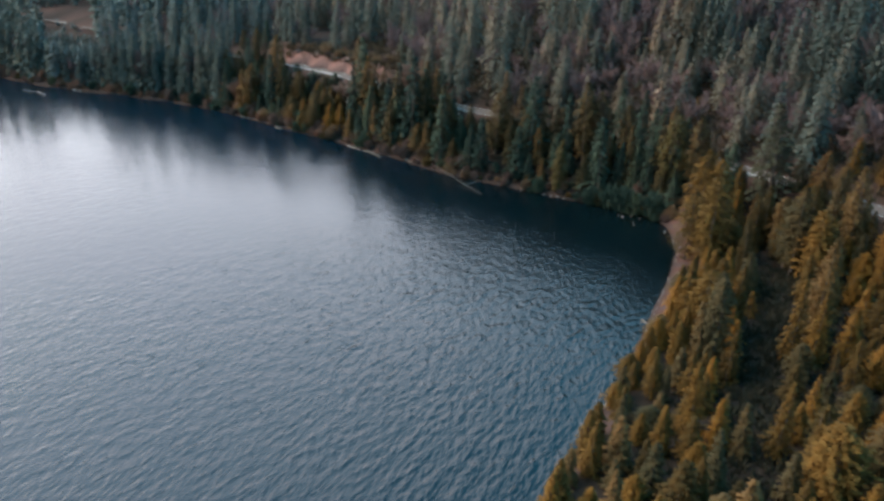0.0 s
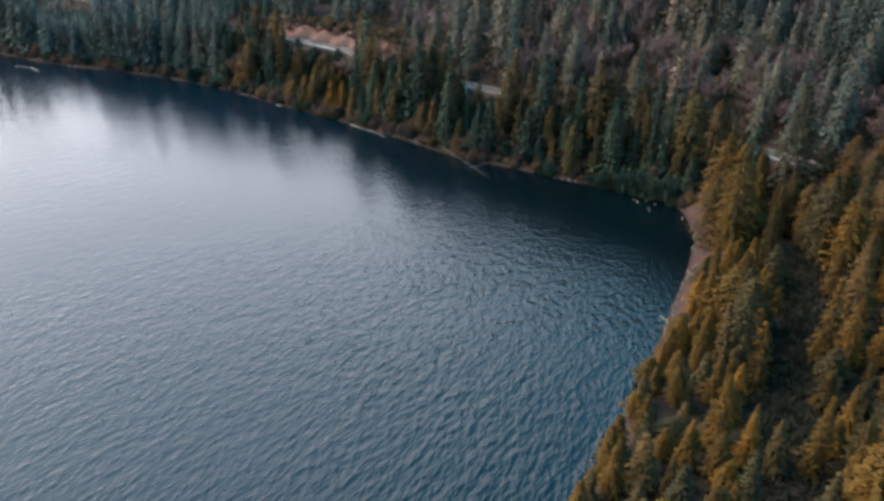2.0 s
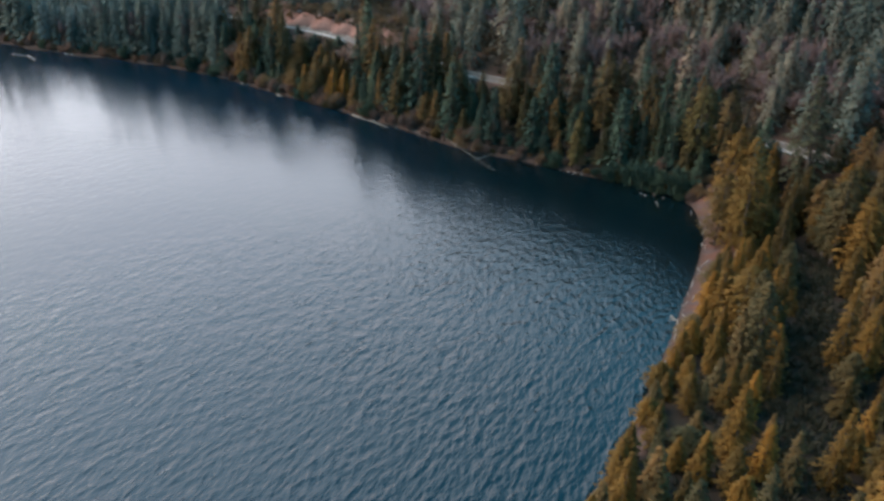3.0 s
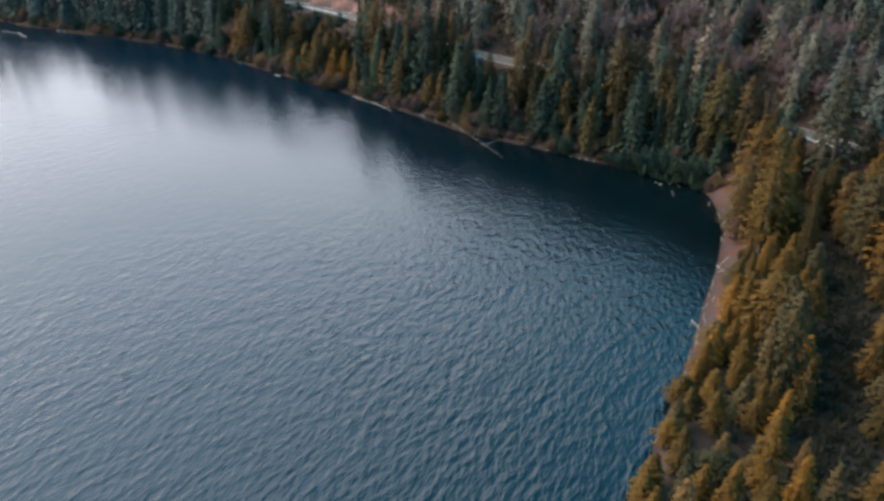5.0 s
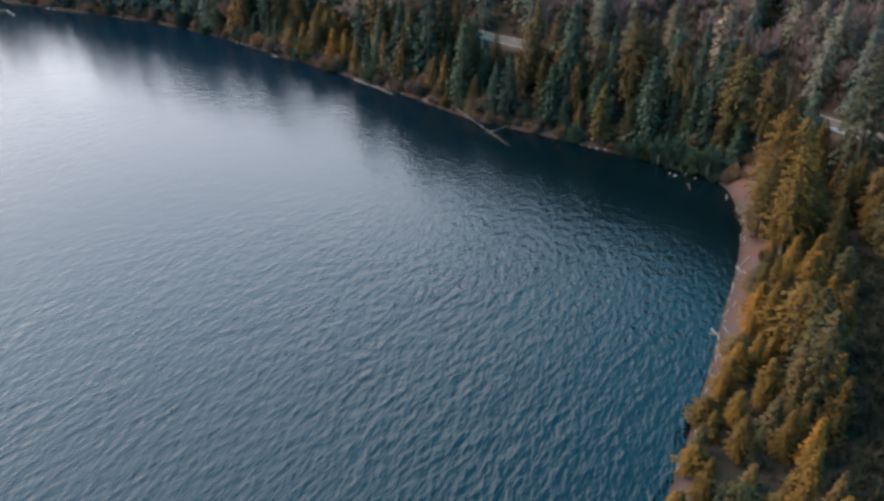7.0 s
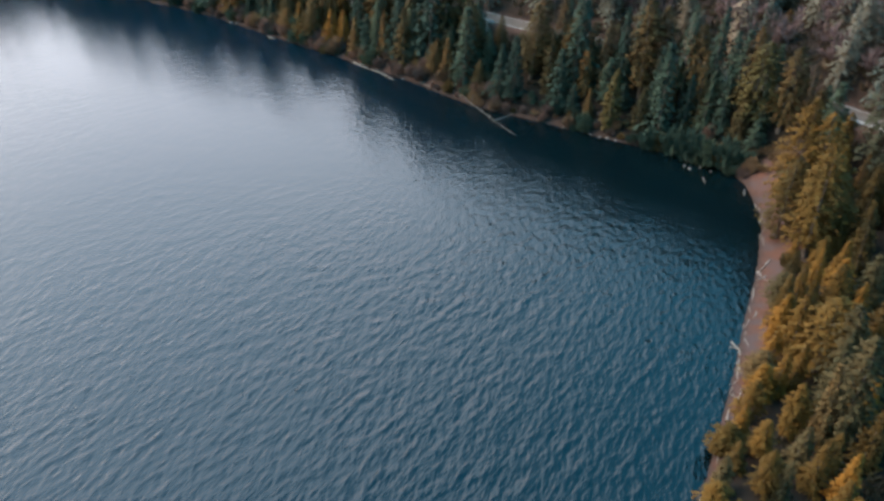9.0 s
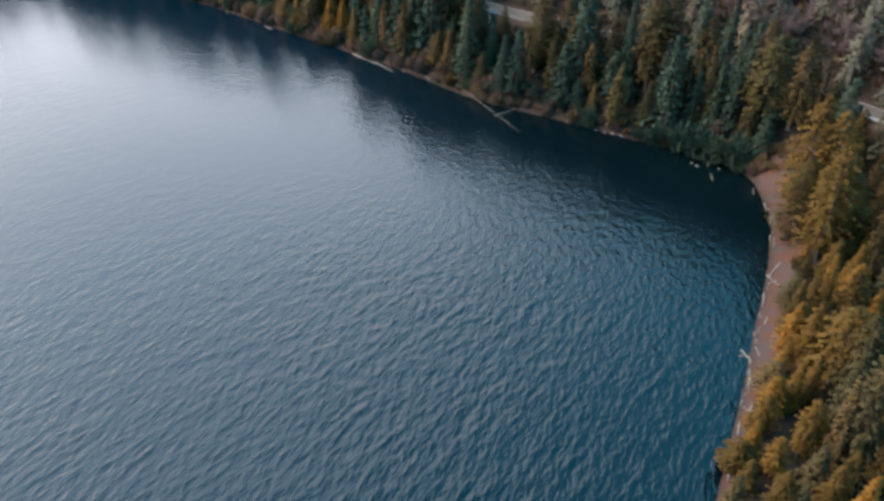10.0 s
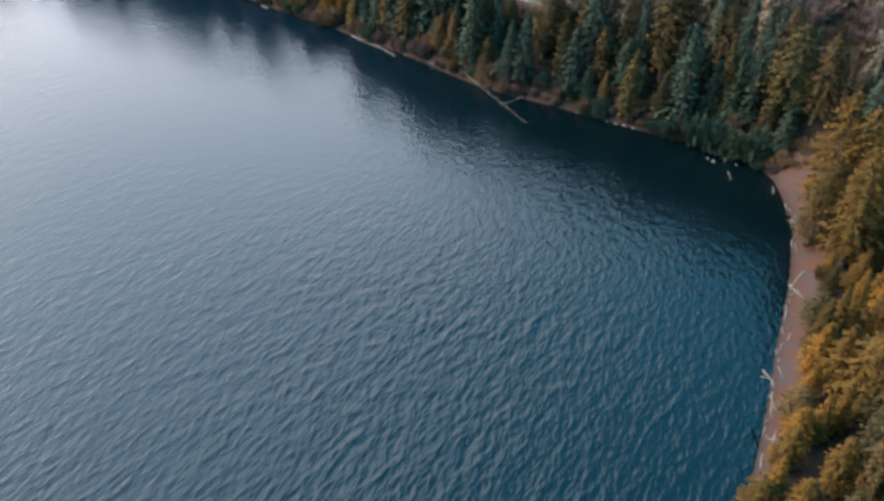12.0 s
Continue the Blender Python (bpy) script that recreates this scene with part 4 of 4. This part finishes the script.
for x, y, k in ((37.6, 189.6, 4), (40.0, 188.6, 2), (42.2, 187.2, 4), (44.6, 186.0, 4), (46.4, 184.8, 4), (48.2, 183.4, 4), (49.8, 182.2, 2), (51.4, 181.0, 4), (52.8, 180.2, 4), (45.2, 184.6, 4), (47.4, 182.8, 4)):
    set_bush(k, x, y, rng.uniform(1.3, 2.0), rng.uniform(0.8, 1.3))
set_bush(2, 50.6, 142.6, 1.5, 0.8)
set_bush(2, 51.4, 140.8, 1.2, 0.8)
for _ in range(12):
    set_bush(int(rng.choice([1, 3])), rng.uniform(55.0, 61.0), rng.uniform(173.5, 180.0), rng.uniform(0.7, 1.1), 0.7)
set_bush(2, -39.6, 243.2, 1.9, 0.8)
set_bush(1, -38.2, 242.6, 1.5, 1.0)
set_bush(1, -6.8, 219.4, 1.6, 1.1)


# ---- driftwood, drowned logs and stones ----
def log(name, p, q, r, mat, label, lift=0.0, stubs=3):
    """A fallen trunk: tapered, a little bent, broken at the thick end, with the stumps of its boughs."""
    p, q = np.array(p, float), np.array(q, float)
    span = np.hypot(*(q - p))
    bm = bmesh.new()
    rings, sides = 7, 8
    bend = rng.normal(0, 0.02 * min(span, 7))
    rows = []
    for i in range(rings):
        u = i / (rings - 1)
        rad = r * (1 - 0.6 * u) * rng.uniform(0.93, 1.07)
        rows.append([bm.verts.new((u * span + (rng.uniform(-0.1, 0.1) if i in (0, rings - 1) else 0), bend * math.sin(3.14 * u) + rad * math.cos(6.283 * s / sides),
                                   rad * math.sin(6.283 * s / sides) + 0.25 * bend * math.sin(6.28 * u))) for s in range(sides)])
    for lo, hi in zip(rows[:-1], rows[1:]):
        for s in range(sides):
            bm.faces.new((lo[s], hi[s], hi[(s + 1) % sides], lo[(s + 1) % sides]))
    bm.faces.new(rows[0])
    bm.faces.new(list(reversed(rows[-1])))
    for _ in range(stubs):
        u, an = rng.uniform(0.25, 0.95), rng.uniform(-1.2, 1.2)
        tilt = Matrix.Translation((u * span, bend * math.sin(3.14 * u), 0)) @ Matrix.Rotation(an, 4, "X") @ Matrix.Rotation(rng.uniform(0.2, 0.8), 4, "Y")
        reach = rng.uniform(2.0, 4.5) * r
        bmesh.ops.create_cone(bm, cap_ends=True, segments=5, radius1=r * 0.28, radius2=r * 0.08, depth=reach, matrix=tilt @ Matrix.Translation((0, 0, reach / 2)))
    me = bpy.data.meshes.new(name)
    bm.to_mesh(me)
    bm.free()
    me.materials.append(mat)
    me.shade_smooth()
    ob = new(name, me)
    za, zb = (max(ground_z(*e), -0.02) + 0.5 * r + lift for e in (p, q))
    ob.matrix_basis = Matrix.Translation((*p, za)) @ Matrix.Rotation(math.atan2(q[1] - p[1], q[0] - p[0]), 4, "Z") @ Matrix.Rotation(-math.atan2(zb - za, span), 4, "Y")
    return tagged(ob, label, "log", "driftwood")


DRY = "sun-bleached driftwood log lying on the gravel beach"
SUNK = "long pale fallen trunk lying half in the water"
for p, q, r in (((48.8, 145.2), (45.4, 140.7), 0.2), ((45.0, 139.4), (46.6, 140.2), 0.16), ((45.6, 142.0), (46.4, 138.4), 0.14), ((41.2, 129.0), (42.1, 130.6), 0.2),
                ((36.2, 119.2), (34.6, 114.6), 0.15), ((33.5, 110.7), (34.6, 112.8), 0.17), ((33.3, 111.6), (34.2, 111.0), 0.13), ((31.2, 107.2), (32.0, 109.2), 0.2),
                ((28.6, 102.6), (29.2, 104.6), 0.15), ((24.2, 93.4), (25.0, 95.0), 0.2), ((52.4, 170.8), (51.9, 169.2), 0.2), ((52.8, 165.8), (52.3, 162.8), 0.15),
                ((52.0, 160.6), (51.3, 157.8), 0.16), ((50.2, 154.4), (49.3, 151.6), 0.14), ((43.2, 135.6), (42.2, 133.2), 0.14)):
    log("driftwood_log", p, q, r * 0.58, DRIFTWOOD, DRY)
washed = along(SHORE[(SHORE[:, 1] > 98) & (SHORE[:, 1] < 174) & (SHORE[:, 0] > 20)], 1.0)
tide = np.random.default_rng(61)
for i in np.sort(tide.choice(np.arange(2, len(washed) - 3), 26, replace=False)):
    t = washed[i + 1] - washed[i]
    t = t / np.hypot(*t)
    p = washed[i] + np.array([-t[1], t[0]]) * tide.uniform(0.15, 0.75)
    q = p + (t + tide.normal(0, 0.25, 2)) * tide.uniform(0.7, 2.2)
    log("driftwood_log", p, q, tide.uniform(0.05, 0.1), DRIFTWOOD, "short bleached driftwood pole washed up along the waterline", stubs=1)
for p, q, r in (((36.2, 123.0), (36.9, 120.6), 0.14), ((35.6, 121.8), (37.0, 121.4), 0.1)):
    log("drowned_branch", p, q, r, WET_WOOD, "dark wet branch sticking out of the shallows")
for p, q, r in (((-31.6, 236.6), (-25.6, 230.6), 0.3), ((-26.0, 231.4), (-19.6, 224.4), 0.24), ((-5.2, 216.7), (9.7, 192.2), 0.11),
                ((4.7, 200.2), (10.0, 204.8), 0.16), ((-13.0, 222.6), (-9.0, 218.6), 0.2), ((-58.6, 255.8), (-56.2, 253.8), 0.3), ((44.6, 184.0), (47.2, 182.4), 0.22),
                ((46.8, 183.0), (46.2, 180.2), 0.25), ((45.9, 176.6), (45.6, 173.4), 0.14), ((-165.5, 295.0), (-158.0, 293.0), 0.22), ((-158.5, 293.4), (-152.5, 286.8), 0.36)):
    log("fallen_log", p, q, r * 0.68, WET_WOOD if r < 0.35 else DRIFTWOOD, SUNK, stubs=5)
snag = log("snag", (-0.2, 210.4), (0.0, 210.0), 0.2, DRIFTWOOD, "short bleached stump standing at the waterline", stubs=0)
snag.matrix_basis = Matrix.Translation((-0.1, 210.2, -0.2)) @ Matrix.Rotation(-1.45, 4, "Y") @ Matrix.Diagonal((5.0, 1, 1, 1))


def boulder(name, x, y, size, mat, label, seed):
    gg = np.random.default_rng(seed)
    bm = bmesh.new()
    bmesh.ops.create_icosphere(bm, subdivisions=2, radius=1)
    for v in bm.verts:
        v.co *= 1 + 0.22 * noise.noise(v.co * 1.3 + Vector((seed, 0, 0))) + 0.08 * gg.normal()
    me = bpy.data.meshes.new(name)
    bm.to_mesh(me)
    bm.free()
    me.materials.append(mat)
    ob = new(name, me)
    ob.matrix_basis = pose(x, y, max(ground_z(x, y), -0.1) + 0.2 * size, 0, 0, gg.uniform(0, 360)) @ Matrix.Diagonal((size, size * gg.uniform(0.6, 0.9), size * gg.uniform(0.45, 0.7), 1))
    return tagged(ob, label, "rock", "shore rocks")


k = 0
for x, y, s in ((44.2, 180.2, 0.7), (43.4, 181.4, 0.5), (48.2, 179.4, 0.5), (29.6, 193.6, 0.8), (28.0, 194.2, 0.6), (31.2, 192.8, 0.6), (26.2, 195.2, 0.5), (-147.6, 300.0, 1.3),
                (-145.0, 299.2, 1.0), (-72.8, 268.4, 1.0), (-71.0, 267.6, 0.8), (20.6, 198.6, 0.5), (36.4, 190.0, 0.6), (-24.4, 231.0, 0.6), (-17.4, 225.6, 0.6), (52.6, 171.6, 0.5)):
    k += 1
    boulder("boulder", x, y, s * 0.6, STONE, "pale grey boulder at the waterline", k)
for i in range(26):
    k += 1
    u = rng.uniform(0, 1)
    x, y = -66 + 34 * u, 305 - 26 * u ** 1.2
    boulder("boulder", x + rng.uniform(1.5, 7), y + rng.uniform(6, 11), rng.uniform(0.5, 1.5), RUST_STONE, "rust-coloured rock broken from the road cutting", k)


# ---- undergrowth on the forest floor ----
# extra dark brush along the lane, standing in for shade between the trees
lane = places(28, 72, 62, 142, 1.5, 19)
floor_p = np.vstack([places(-90, 116, 50, 320, 2.6, 9), lane[line_distance(lane, GAP)[0] < 4]])
ud, ur, uw = shore_distance(floor_p), road_distance(floor_p), beach_share(floor_p)
floor_p = floor_p[(ud > np.where(uw > 0.5, 6.5, 2.6)) & (ud < 95) & (np.abs(ur) > 5.0) & ((np.abs(floor_p[:, 0] + 52) > 26) | (ur < 0) | (ur > 7))]
g = np.random.default_rng(77)
LOWBUSH = []
for _ in range(4):
    count = 14
    az = g.uniform(0, 6.28, count)
    root = np.column_stack([np.cos(az), np.sin(az), np.full(count, -0.1)]) * g.uniform(0, 3.0, count)[:, None] ** 1.0
    way = np.column_stack([np.cos(az) * 0.7, np.sin(az) * 0.7, np.full(count, 0.9)]) + g.normal(0, 0.3, (count, 3))
    way /= np.linalg.norm(way, axis=1, keepdims=True)
    length = g.uniform(6, 14, count)
    root[:, 2] = -0.3
    LOWBUSH.append(sprays(root, way, length, length * 0.11, np.full(count, 0.5), g.normal(0, 1, (count, 3))))
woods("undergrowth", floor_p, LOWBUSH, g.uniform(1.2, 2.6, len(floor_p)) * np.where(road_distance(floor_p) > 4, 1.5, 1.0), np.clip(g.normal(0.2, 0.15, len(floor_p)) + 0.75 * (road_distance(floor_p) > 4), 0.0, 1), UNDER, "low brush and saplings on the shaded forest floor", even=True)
